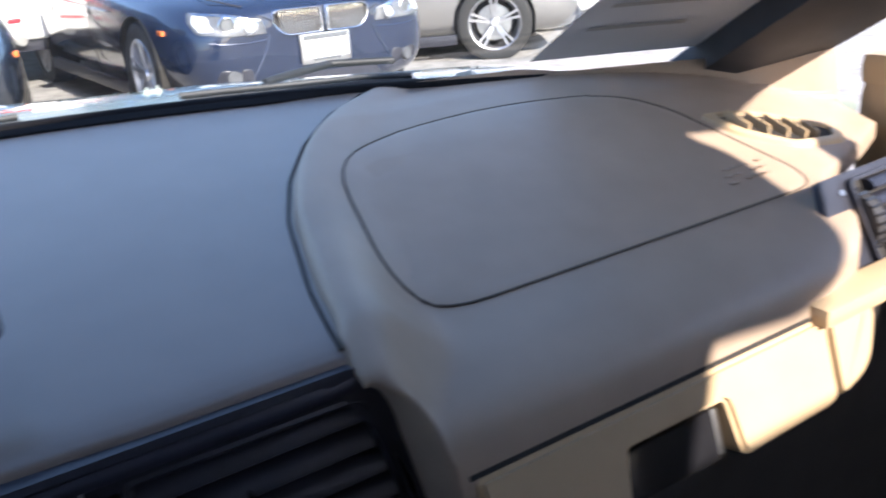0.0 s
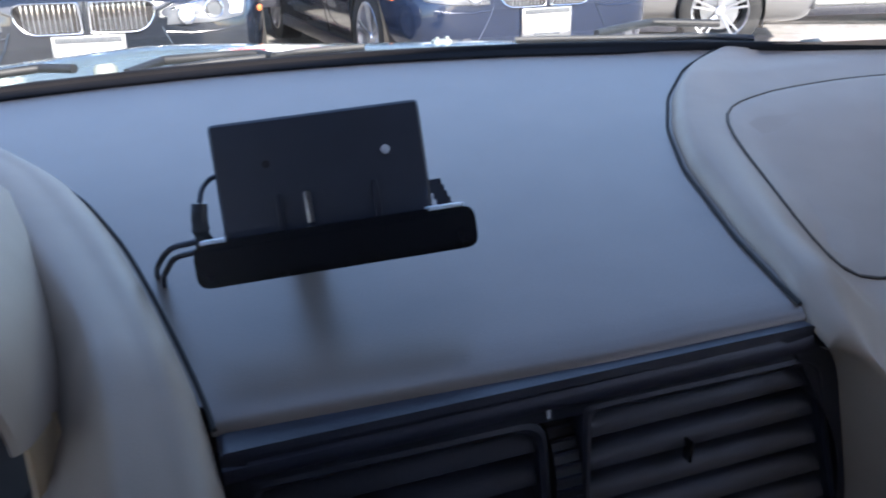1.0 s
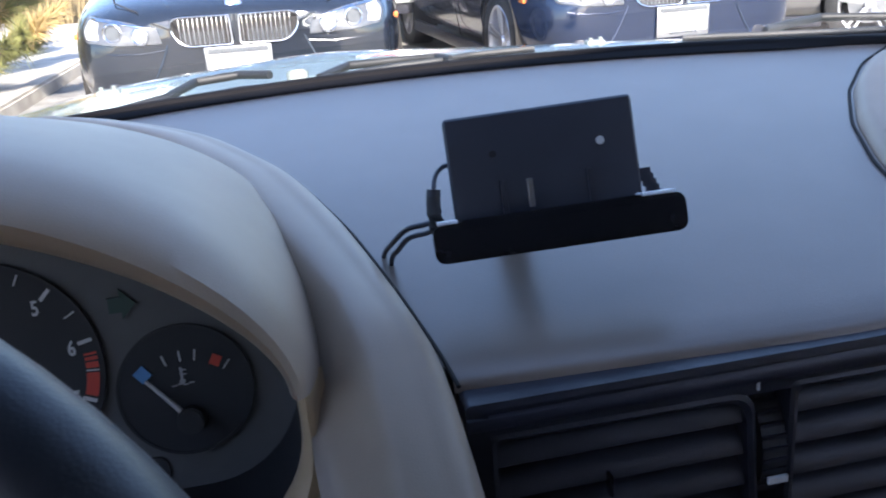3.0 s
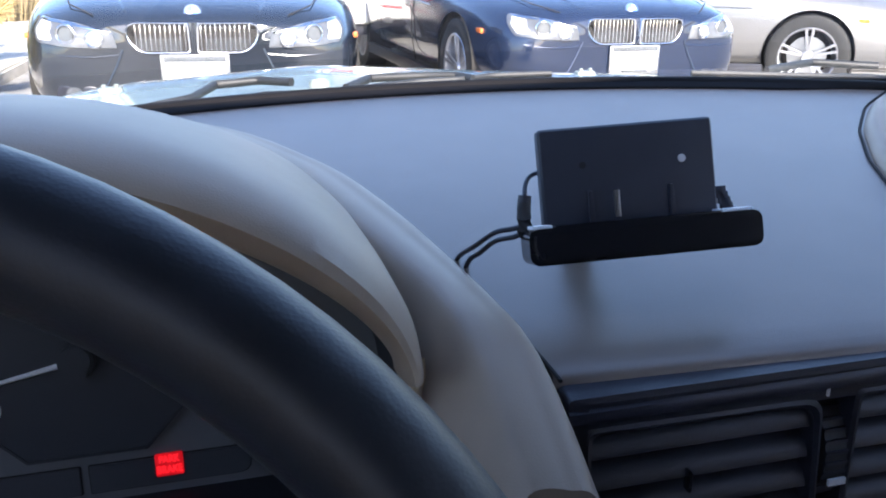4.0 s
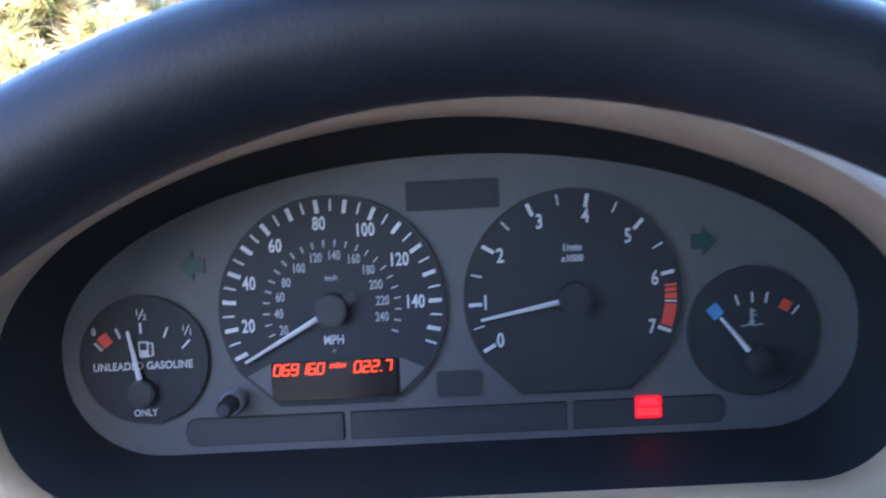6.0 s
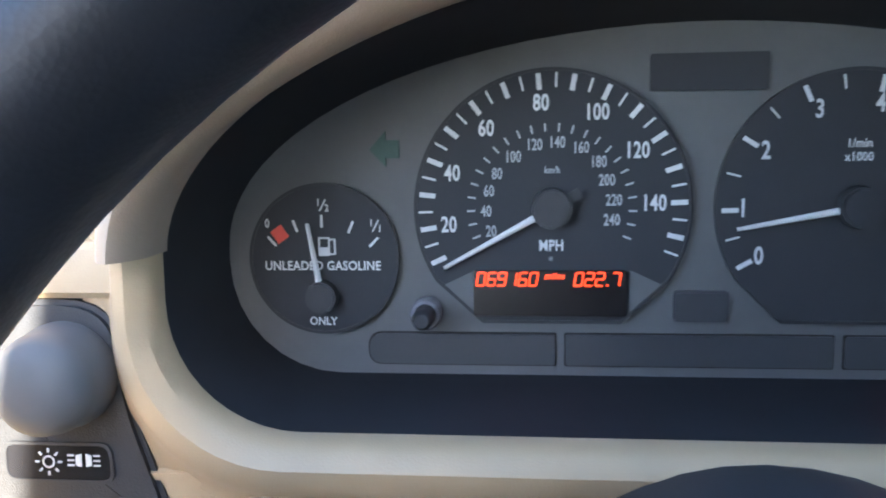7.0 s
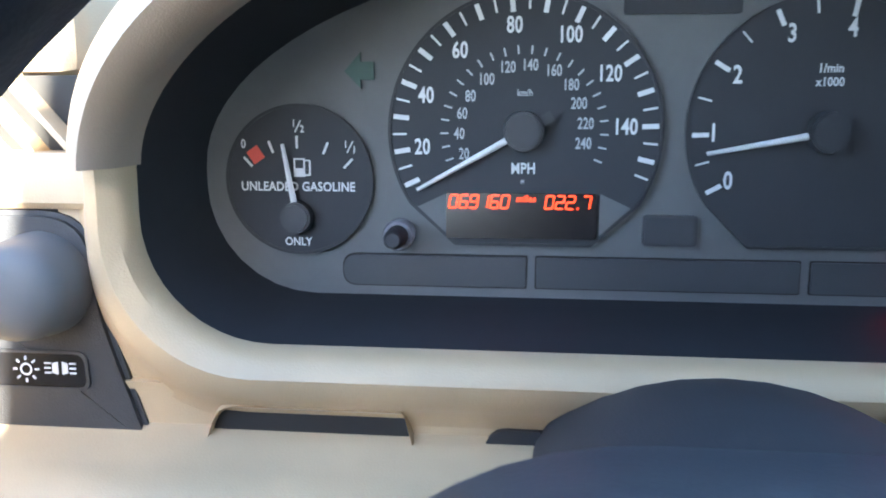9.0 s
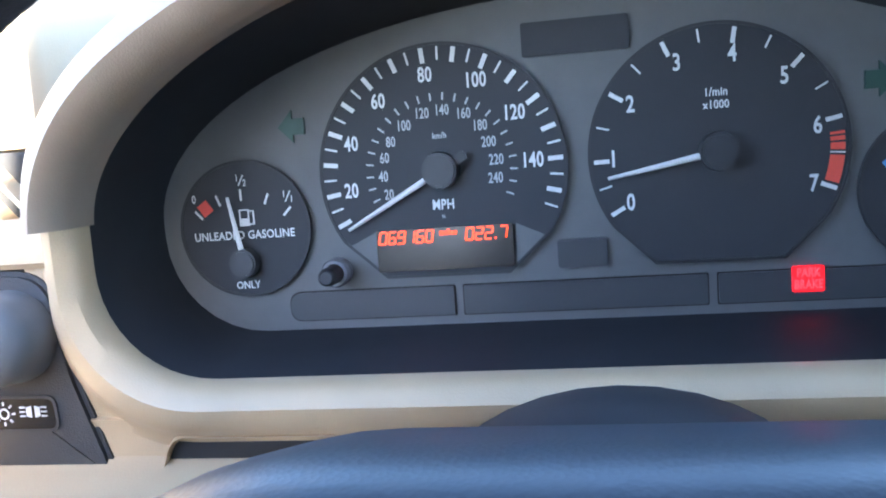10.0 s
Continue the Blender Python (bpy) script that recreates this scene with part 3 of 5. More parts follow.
for k, x, y in ((20, -0.0710, 0.0001), (40, -0.0729, 0.0079), (60, -0.0718, 0.0157), (80, -0.0686, 0.0223), (100, -0.0625, 0.0287), (120, -0.0544, 0.0332), (140, -0.0458, 0.0340), (160, -0.0368, 0.0319), (180, -0.0302, 0.0265), (200, -0.0270, 0.0195), (220, -0.0243, 0.0119), (240, -0.0250, 0.0043)):
    words(sp, str(k), 0.0061, x, y, DIM_INK, squeeze=0.66)
words(sp, "MPH", 0.0060, SX, SY - 0.0146, WHITE_INK, "caption", squeeze=0.78)
words(sp, "H", 0.0024, SX - 0.0002, SY - 0.0196, DIM_INK, "caption")
words(sp, "km/h", 0.0036, SX + 0.0003, SY + 0.0145, DIM_INK, "caption")
for sgn in (-1, 1):
    plate([(SX + 0.0004 + sgn * 0.0296, -0.0150), (SX + 0.0004 + sgn * 0.0420, -0.0208), (SX + 0.0004 + sgn * 0.0425, -0.0215), (SX + sgn * 0.0275, -0.0340), (SX + 0.0004 + sgn * 0.0290, -0.0340)], 0.0006, 0.0009, CLUSTER_GREY, "foot_panel", sp, "grey corner beside the display")
needle(sp, SX, SY, radians(209.0), 0.0472, 0.007)
hub(sp, SX, SY, 0.0080, HUB)
part("needle_tail", tick(SX, SY, radians(29), 0.006, 0.0125, 0.0042, 0.0046), HUB, sp, "dark counterweight", m=MC, smooth=False)
od = plate(rounded([(-0.0780, -0.0328), (-0.0192, -0.0328), (-0.0192, -0.0150), (-0.0780, -0.0150)], 0.001), 0.0006, 0.0022, SCREEN, "odometer", sp, "dark display with orange digits")
SEGMENTS = {"0": "abcdef", "1": "bc", "2": "abged", "3": "abgcd", "4": "fgbc", "5": "afgcd", "6": "afgedc", "7": "abc", "8": "abcdefg", "9": "gfabcd"}


def seven_segment(ch, w=0.0029, h=0.0050, t=0.00072):
    """A slanted seven-segment figure, centred."""
    bars = {"a": (0, h / 2, w, t), "g": (0, 0, w, t), "d": (0, -h / 2, w, t), "f": (-w / 2, h / 4, t, h / 2), "b": (w / 2, h / 4, t, h / 2), "e": (-w / 2, -h / 4, t, h / 2), "c": (w / 2, -h / 4, t, h / 2)}
    out = [box((bw * 0.94, bh * 0.94, 0.0004), (x, y, 0)) for x, y, bw, bh in (bars[c] for c in SEGMENTS[ch])]
    return join(*out)


SLANT = Matrix(((1, 0.16, 0, 0), (0, 1, 0, 0), (0, 0, 1, 0), (0, 0, 0, 1)))
for text, x0 in (("069160", -0.0750), ("022", -0.0374), ("7", -0.0232)):
    for k, ch in enumerate(text):
        part("digit", seven_segment(ch), ORANGE_GLOW, od, "glowing orange figure", smooth=False, m=MC @ Matrix.Translation((x0 + 0.00405 * k, -0.0183, 0.0025)) @ SLANT)
part("digit", box((0.0008, 0.0008, 0.0004)), ORANGE_GLOW, od, "glowing orange point", m=MC @ Matrix.Translation((-0.0266, -0.0206, 0.0025)))
_mi = lettering("miles", 0.0036)
part("unit_word", _mi, ORANGE_GLOW, od, "glowing orange word", smooth=False, m=MC @ Matrix.Translation((-0.0465, -0.0171, 0.0025)) @ SLANT)
# rev counter
TX, TY, TR = 0.0639, 0.0093, 0.0483
tc = dial("rev_counter", "black rev counter dial", TX, TY, lambda g: dial_pts(TX, TY, 0.0497 + g, -0.0345 - g, 0.0250 + 0.4 * g), 0.0010)


def rpm(n):
    return radians(181.9 - (n - 1) * 33.97) if n >= 1 else radians(181.9 + (1 - n) * 27.3)


for h in range(0, 15):
    n = h / 2
    if n == 6.5:
        continue
    part("scale_tick", tick(TX, TY, rpm(n), TR - (0.0062 if h % 2 == 0 else 0.0052), TR, 0.0017 if h % 2 == 0 else 0.0007), WHITE_INK, tc, m=MC, smooth=False)
for n, x, y in ((0, 0.0296, -0.0096), (1, 0.0234, 0.0084), (2, 0.0311, 0.0299), (3, 0.0498, 0.0448), (4, 0.0711, 0.0466), (5, 0.0903, 0.0363), (6, 0.1021, 0.0162), (7, 0.1002, -0.0064)):
    words(tc, str(n), 0.0094, x, y, WHITE_INK, squeeze=0.74)
for a, b in ((6.20, 6.24), (6.27, 6.33), (6.36, 6.46), (6.54, 6.93)):
    bm = loft([[((TR - 0.0055) * math.cos(t) + TX, (TR - 0.0055) * math.sin(t) + TY, 0.0011), (TR * math.cos(t) + TX, TR * math.sin(t) + TY, 0.0011)] for t in np.linspace(rpm(a), rpm(b), 7)], False)
    part("red_band", bm, RED_INK, tc, "red limit band", m=MC, smooth=False)
part("scale_tick", tick(TX, TY, rpm(6.5), TR - 0.0055, TR, 0.0006), WHITE_INK, tc, m=MC, smooth=False)
words(tc, "1/min", 0.0046, 0.0643, 0.0323, WHITE_INK, "caption", squeeze=0.85)
words(tc, "x1000", 0.0046, 0.0643, 0.0273, WHITE_INK, "caption", squeeze=0.85)
needle(tc, TX + 0.0006, TY - 0.0004, radians(190.4), 0.0444, 0.007)
hub(tc, TX + 0.0006, TY - 0.0004, 0.0080, DIAL)
# fuel gauge
FX, FY, FR = -0.1376, -0.0106, 0.0293
HX, HY = -0.1380, -0.0254
fu = dial("fuel_gauge", "black fuel gauge dial", FX, FY, lambda g: disc_pts(FX, FY, FR + g), 0.0010)
for a in (132.7, 111, 90, 67, 46):
    part("scale_tick", tick(HX, HY, radians(a), 0.0274, 0.0324, 0.0009), WHITE_INK, fu, m=MC, smooth=False)
part("reserve_mark", tick(HX, HY, radians(124.6), 0.0272, 0.0330, 0.0052, 0.0011), RED_INK, fu, "red reserve mark", m=MC, smooth=False)


def fraction(parent, top, bottom, x, y):
    """A small fraction with a slanted stroke."""
    words(parent, top, 0.0040, x - 0.0017, y + 0.0010, WHITE_INK, "number", squeeze=0.8)
    words(parent, bottom, 0.0040, x + 0.0017, y - 0.0012, WHITE_INK, "number", squeeze=0.8)
    part("stroke", tick(x, y, radians(62), -0.0026, 0.0026, 0.0005, 0.0013), WHITE_INK, parent, m=MC, smooth=False)


words(fu, "0", 0.0050, -0.1600, 0.0036, WHITE_INK)
fraction(fu, "1", "2", -0.1374, 0.0108)
fraction(fu, "1", "1", -0.1164, 0.0026)
words(fu, "UNLEADED GASOLINE", 0.0051, -0.1380, -0.0134, WHITE_INK, "caption", squeeze=0.88)
words(fu, "ONLY", 0.0046, -0.1383, -0.0357, WHITE_INK, "caption", squeeze=0.88)
PX, PY = -0.1372, -0.0056
_pump = join(box((0.0046, 0.0034, 0.0004), (PX, PY - 0.0020, 0.0012)), box((0.0046, 0.0006, 0.0004), (PX, PY + 0.0034, 0.0012)), box((0.0006, 0.0040, 0.0004), (PX - 0.0020, PY + 0.0015, 0.0012)), box((0.0006, 0.0040, 0.0004), (PX + 0.0020, PY + 0.0015, 0.0012)), box((0.0007, 0.0056, 0.0004), (PX + 0.0043, PY - 0.0002, 0.0012)), box((0.0022, 0.0006, 0.0004), (PX + 0.0034, PY + 0.0028, 0.0012)), box((0.0022, 0.0006, 0.0004), (PX + 0.0033, PY - 0.0030, 0.0012)))
part("pump_symbol", _pump, WHITE_INK, fu, m=MC, smooth=False)
needle(fu, HX, HY, radians(100.0), 0.0297, 0.005)
hub(fu, HX, HY, 0.0066, HUB)
# temperature gauge
WX, WHX, WHY = 0.1470, 0.1478, -0.0240
te = dial("temperature_gauge", "black temperature gauge dial", WX, FY, lambda g: disc_pts(WX, FY, FR + g), 0.0010)
for a in (106, 92, 79, 50):
    part("scale_tick", tick(WHX, WHY, radians(a), 0.0268, 0.0318, 0.0008), WHITE_INK, te, m=MC, smooth=False)
part("cold_mark", tick(WHX, WHY, radians(128), 0.0265, 0.0328, 0.0058, 0.0010), BLUE_INK, te, "blue cold mark", m=MC, smooth=False)
part("hot_mark", tick(WHX, WHY, radians(60), 0.0262, 0.0312, 0.0046, 0.0010), RED_INK, te, "red hot mark", m=MC, smooth=False)
_th = [box((0.0012, 0.0064, 0.0004), (0.1464, -0.0030, 0.0012)), cyl(0.0013, 0.0004, 14, m=Matrix.Translation((0.1464, -0.0064, 0.0012))), box((0.0018, 0.0006, 0.0004), (0.1477, -0.0012, 0.0012)), box((0.0018, 0.0006, 0.0004), (0.1477, -0.0032, 0.0012))]
for k in range(4):
    _th.append(box((0.0024, 0.0006, 0.0004), (0.1425 + 0.0026 * k, -0.0080 + 0.0005 * (k % 2), 0.0012)))
part("thermometer_symbol", join(*_th), DIM_INK, te, m=MC, smooth=False)
needle(te, WHX, WHY, radians(128.6), 0.0268, 0.005)
hub(te, WHX, WHY, 0.0066, HUB)
# telltales
LAMP_PANEL = material("telltale_panel", (0.040, 0.041, 0.044), 0.5, vary=0.08)
for x0, x1, ra in ((-0.1208, -0.0458, (0.006, 0.001, 0.001, 0.006)), (-0.0427, 0.0594, 0.001), (0.0626, 0.1340, (0.001, 0.006, 0.006, 0.001))):
    so = rounded([(x0, -0.0537), (x1, -0.0537), (x1, -0.0402), (x0, -0.0402)], ra)
    si = rounded([(x0 + 0.0006, -0.0531), (x1 - 0.0006, -0.0531), (x1 - 0.0006, -0.0408), (x0 + 0.0006, -0.0408)], ra)
    st = plate(si, -0.0018, -0.0004, LAMP_PANEL, "telltale_strip", ic, "dark telltale strip")
    part("strip_groove", ring_bm(so, si, -0.0020, -0.0014), GAP_SHADE, st, "dark groove", m=MC)
bk = plate(rounded([(0.0913, -0.0497), (0.1037, -0.0497), (0.1037, -0.0390), (0.0913, -0.0390)], 0.0010), -0.0004, 0.0002, RED_FIELD, "brake_telltale", ic, "lit red telltale")
words(bk, "PARK", 0.0050, 0.0975, -0.0419, RED_GLOW, "caption", 0.0006, 0.72)
words(bk, "BRAKE", 0.0050, 0.0975, -0.0467, RED_GLOW, "caption", 0.0006, 0.72)
plate(rounded([(-0.0112, 0.0526), (0.0320, 0.0526), (0.0320, 0.0664), (-0.0112, 0.0664)], 0.0012), -0.0018, -0.0002, DIAL, "upper_window", ic, "dark display window")
plate(rounded([(-0.0012, -0.0352), (0.0195, -0.0352), (0.0195, -0.0232), (-0.0012, -0.0232)], 0.0018), -0.0018, 0.0008, LAMP_PANEL, "blank_button", ic, "dark blank button", 0.0006)
for sgn, ax in ((-1, -0.1120), (1, 0.1255)):
    plate([(ax + sgn * 0.0065, 0.0322), (ax, 0.0394), (ax, 0.0358), (ax - sgn * 0.0053, 0.0358), (ax - sgn * 0.0053, 0.0288), (ax, 0.0288), (ax, 0.0255)], -0.0018, -0.0004, GREEN_DARK, "turn_arrow", ic, "unlit dark green arrow")
KNOB_CLEAR = material("clear_knob_collar", (0.16, 0.16, 0.17), 0.15, vary=0.3, scale=300)
_kn = part("trip_knob", loft([[(-0.0966 + q * math.cos(a), -0.0318 + q * math.sin(a), z) for a in (2 * math.pi * k / 24 for k in range(24))] for q, z in ((0.0040, 0.0), (0.0040, 0.016), (0.0036, 0.0185), (0.0026, 0.0195), (0.0003, 0.0197))], True, True), BLACK_SOFT, ic, "small dark trip reset knob", m=MC)
part("collar", loft([[(-0.0966 + q * math.cos(a), -0.0318 + q * math.sin(a), z) for a in (2 * math.pi * k / 24 for k in range(24))] for q, z in ((0.0062, -0.001), (0.0062, 0.0060), (0.0055, 0.0072), (0.0043, 0.0070), (0.0042, 0.0))], True), KNOB_CLEAR, _kn, "glossy collar", m=MC)

# brow and frame round the cluster
def brow_ring(a, top, base, w, p=2.0, q=0.5):
    """An arch over the gauges; the ends lie further back than the middle."""
    out = []
    for t in np.linspace(0, math.pi, 60):
        c = math.cos(t)
        h = (1 - abs(c) ** (p + (0.12 if c < 0 else 0.0))) ** q if p != 2.0 else math.sin(t)
        fwd = 0.78 + 0.22 * smooth01(h / 0.55)
        wide = 0.187 + (a - 0.187) * (0.82 if a > 0.187 else 1.0) if c < 0 else 0.187 + (a - 0.187) * (0.5 if a > 0.187 else 1.0)
        out.append((CX + wide * c + 0.005 * min(0.0, c), base + (top - base) * h, 0.044 + (w - 0.044) * fwd if w > 0.044 else w))
    return out


part("brow", loft([brow_ring(0.1885, 0.0925, -0.002, 0.043, 1.85, 0.55), brow_ring(0.1872, 0.0895, -0.002, 0.066, 1.75, 0.6), brow_ring(0.1876, 0.0895, -0.002, 0.071, 1.75, 0.6), brow_ring(0.1890, 0.0912, -0.002, 0.0765, 1.76, 0.6), brow_ring(0.1915, 0.0945, -0.002, 0.0835, 1.79, 0.585), brow_ring(0.1945, 0.0985, -0.002, 0.0870, 1.84, 0.565), brow_ring(0.1985, 0.1030, -0.002, 0.0855, 1.90, 0.54), brow_ring(0.2030, 0.1080, -0.002, 0.0785, 1.95, 0.52), brow_ring(0.2070, 0.1125, -0.001, 0.0670), brow_ring(0.2105, 0.1175, 0.0, 0.0520), brow_ring(0.213, 0.122, 0.0, 0.03), brow_ring(0.214, 0.127, 0.004, 0.0), brow_ring(0.208, 0.131, 0.018, -0.05), brow_ring(0.192, 0.131, 0.036, -0.10), brow_ring(0.162, 0.127, 0.060, -0.16), brow_ring(0.125, 0.112, 0.078, -0.22), brow_ring(0.075, 0.09, 0.08, -0.27)], closed=False), BEIGE, dashboard, "beige vinyl brow over the gauges", m=MC)


def low(a, base, low_v, r, w):
    """The lower half of the frame: down one side, along the bottom, up the other."""
    low_v -= 0.0035
    pts = [(CX - a, base)] + [(CX - a + r + r * math.cos(t), low_v + r + r * math.sin(t)) for t in np.linspace(math.pi, 1.5 * math.pi, 12)]
    pts += [(CX + a - r + r * math.cos(t), low_v + r + r * math.sin(t)) for t in np.linspace(1.5 * math.pi, 2 * math.pi, 12)] + [(CX + a, base)]
    slim = (0.1885 + 0.5 * (a - 0.1885)) / a
    return [((x + 0.005 * (x - CX) / a) if x < CX else CX + (x - CX) * slim, y, w) for x, y in pts]


part("lower_frame", loft([low(0.1885, 0.002, -0.0625, 0.046, 0.046), low(0.1888, 0.002, -0.0630, 0.047, 0.052), low(0.1908, 0.002, -0.0655, 0.048, 0.0580), low(0.196, 0.002, -0.0710, 0.050, 0.0615), low(0.2005, 0.002, -0.0775, 0.052, 0.0600), low(0.204, 0.002, -0.0820, 0.054, 0.0550), low(0.2070, 0.002, -0.0870, 0.056, 0.0508), low(0.2100, 0.002, -0.0930, 0.058, 0.0490), low(0.2125, 0.002, -0.1000, 0.060, 0.0484)], closed=False), BEIGE_HARD, dashboard, "beige frame under the gauges", m=MC)

# raised moulding on both sides of the binnacle
for sgn in (1, -1):
    _rows = []
    y_from = -0.118 if sgn > 0 else 0.06
    for j in range(30):
        y = y_from + (0.29 - y_from) * j / 29
        xe = surround_edge(y) - CX
        row = []
        for i in range(30):
            e = i / 29
            x = xe - lerp(y, (-0.12, -0.02, 0.08, 0.3), (0.058, 0.060, 0.080, 0.088)) * (1 - e)
            if sgn > 0:
                x = max(x, 0.1925 - 0.8 * max(0.0, y - 0.01))
            if e > 0.74:
                q = (e - 0.74) / 0.26
                z = top_z(y) + 0.0175 * math.sqrt(max(0.0, 1 - q ** 2.4)) - 0.006 * q ** 3
            else:
                q = (0.74 - e) / 0.74
                z = top_z(y) + 0.0175 + 0.003 * math.sin(math.pi * min(1.0, q / 0.55)) - 0.030 * smooth01((q - 0.32) / 0.60) * (0.35 + 0.65 * smooth01((0.26 - y) / 0.16))
            if y < -0.05:
                z -= 1.3 * (-0.05 - y) ** 1.4
            row.append((CX + sgn * x, y, z))
        _rows.append(row)
    if sgn > 0:
        for dy, dz in ((0.0, -0.03), (0.004, -0.08), (0.02, -0.16), (0.04, -0.24)):
            _rows.insert(0, [(x - 0.02 * (0.27 - x) * dz, -0.119 + dy, 0.862 + dz) for x, y, z in _rows[0]])
    part("binnacle_moulding", loft(_rows, closed=False), BEIGE, dashboard, "beige grained vinyl moulding beside the gauges")
part("moulding_joint", tube([(surround_edge(y) + 0.001, y, top_z(y) + 0.0005) for y in np.linspace(-0.072, 0.28, 60)], 0.0010, 6), GAP_SHADE, dashboard, "dark joint line")

part("binnacle_cheek", box((0.024, 0.100, 0.10), (0.2195, -0.056, -0.010), 0.008, 3), BEIGE, dashboard, "beige vinyl side of the binnacle", m=MC)

# panel below the gauges, with a slot
part("knee_panel", loft([[(x, v, w) for x in np.linspace(-0.31, 0.235, 12)] for v, w in ((-0.076, 0.040), (-0.080, 0.052), (-0.086, 0.050), (-0.096, 0.050), (-0.100, 0.056), (-0.1025, 0.074), (-0.106, 0.090), (-0.114, 0.098), (-0.16, 0.098), (-0.25, 0.05), (-0.40, 0.02))], False), BEIGE_HARD, dashboard, "beige plastic panel below the gauges", m=MC)
part("frame_skirt", extrude_outline(rounded([(-0.208, -0.125), (0.228, -0.125), (0.228, -0.078), (-0.208, -0.078)], 0.004), -0.02, 0.0445), BEIGE_HARD, dashboard, "beige panel joining frame and knee panel", m=MC)
part("frame_side", extrude_outline(rounded([(-0.212, -0.125), (-0.165, -0.125), (-0.165, -0.072), (-0.194, -0.050), (-0.198, -0.004), (-0.212, -0.004)], 0.003), -0.02, 0.0495), BEIGE_HARD, dashboard, "beige side of the frame", m=MC)
_so = rounded([(-0.1600, -0.1035), (-0.0835, -0.0995), (-0.0868, -0.0880), (-0.1540, -0.0880)], (0.006, 0.001, 0.001, 0.006))
# Raised dark plate: the slot's shade is put into its colour.
part("slot_shade", extrude_outline(_so, 0.040, 0.0512), GAP_SHADE, dashboard, "dark plate standing in for the shaded slot", m=MC)
part("slot_lip", loft([[(x - 0.0012 * f, -0.0955 + (y + 0.0955) * (1 + 0.34 * f), w) for x, y in _so] for f, w in ((1.0, 0.046), (0.75, 0.0530), (0.35, 0.0545), (0.0, 0.0530), (-0.05, 0.0505))], True), BEIGE_HARD, dashboard, "rounded beige lip of the slot", m=MC)
# Another raised dark plate, coloured for the shade of a recess.
part("recess_shade", extrude_outline(rounded([(-0.062, -0.104), (0.02, -0.106), (0.03, -0.094), (-0.056, -0.0925)], 0.005), 0.040, 0.0525), BLACK_SOFT, dashboard, "dark plate standing in for a shaded recess", m=MC)
for sx in (-0.075, -0.212):
    part("screw", cyl(0.0042, 0.003, 16, m=MC @ Matrix.Translation((sx, -0.1135, 0.099)) @ pose(0, 0, 0, -30, 0, 0), bevel=0.0008), STEEL, dashboard, "small metal screw")

# light switch
ls = thing("light_switch", "black light switch panel with a large round knob", "light switch")
_mls = MC @ Matrix.Translation((-0.232, -0.0590, 0.053))
part("panel", extrude_outline(rounded([(-0.06, -0.046), (0.0525, -0.046), (0.036, 0.0045), (0.0335, 0.041), (-0.06, 0.041)], (0.01, 0.003, 0.012, 0.020, 0.01)), -0.03, 0.0, 0.002), BLACK_SOFT, ls, m=_mls)
KNOB_GREY = material("grey_knob", (0.085, 0.085, 0.086), 0.6, vary=0.1)
part("knob", loft([[(0.0142 + q * math.cos(a), 0.0150 + q * math.sin(a), z) for a in (2 * math.pi * k / 40 for k in range(40))] for q, z in ((0.0188, 0.0), (0.0188, 0.004), (0.0180, 0.006), (0.0176, 0.014), (0.0166, 0.0185), (0.0138, 0.0215), (0.0080, 0.0232), (0.0005, 0.0236))], True, True), KNOB_GREY, ls, "smooth round grey knob", m=_mls)
_sw = rounded([(-0.010, -0.0235), (0.0290, -0.0235), (0.0282, -0.0108), (-0.010, -0.0108)], 0.004)
_win = part("symbol_window", extrude_outline(_sw, 0.0, 0.0008), BLACK_GLOSS, ls, m=_mls)
part("window_rim", ring_bm([(0.0095 + (x - 0.0095) * 1.06, -0.0172 + (y + 0.0172) * 1.16) for x, y in _sw], _sw, 0.0, 0.0012), BLACK_SOFT, _win, "raised rim", m=_mls)
_sym = loft([[(0.0059 + q * math.cos(a), -0.0169 + q * math.sin(a), 0.0012) for a in (2 * math.pi * k / 20 for k in range(20))] for q in (0.0024, 0.0016)], True)
for k in range(8):
    b = box((0.0015, 0.0007, 0.0004), (0.0042, 0, 0))
    b.transform(Matrix.Translation((0.0059, -0.0169, 0.0012)) @ Matrix.Rotation(k * math.pi / 4, 4, "Z"))
    _sym = join(_sym, b)
part("lamp_symbol", _sym, WHITE_INK, _win, m=_mls, smooth=False)
for sgn in (-1, 1):
    part("beam_symbol", extrude_outline([(0.0190 + sgn * 0.0008, -0.0186), (0.0190 + sgn * 0.0030, -0.0180), (0.0190 + sgn * 0.0030, -0.0144), (0.0190 + sgn * 0.0008, -0.0138)], 0.0009, 0.0013), WHITE_INK, _win, m=_mls, smooth=False)
    for k in range(3):
        part("beam_line", box((0.0024, 0.0006, 0.0004), (0.0190 + sgn * 0.0048, -0.0180 + 0.0018 * k, 0.0011)), WHITE_INK, _win, m=_mls)
# driver side vent
dv = thing("driver_side_vent", "beige driver-side outlet with pale slats beside the binnacle", "air vent")
_md = MC @ Matrix.Translation((-0.262, 0.0140, 0.036))
part("opening", box((0.112, 0.031, 0.004), (0, 0, 0), 0.001), GAP_SHADE, dv, m=_md)
for k in range(7):
    part("slat", box((0.0026, 0.044, 0.012), (-0.045 + 0.015 * k, 0, 0.006), 0.0008, m=_md @ Matrix.Translation((-0.045 + 0.015 * k, 0, 0)) @ pose(0, 0, 0, 0, 0, 42) @ Matrix.Translation((0.045 - 0.015 * k, 0, 0))), BEIGE_HARD, dv)
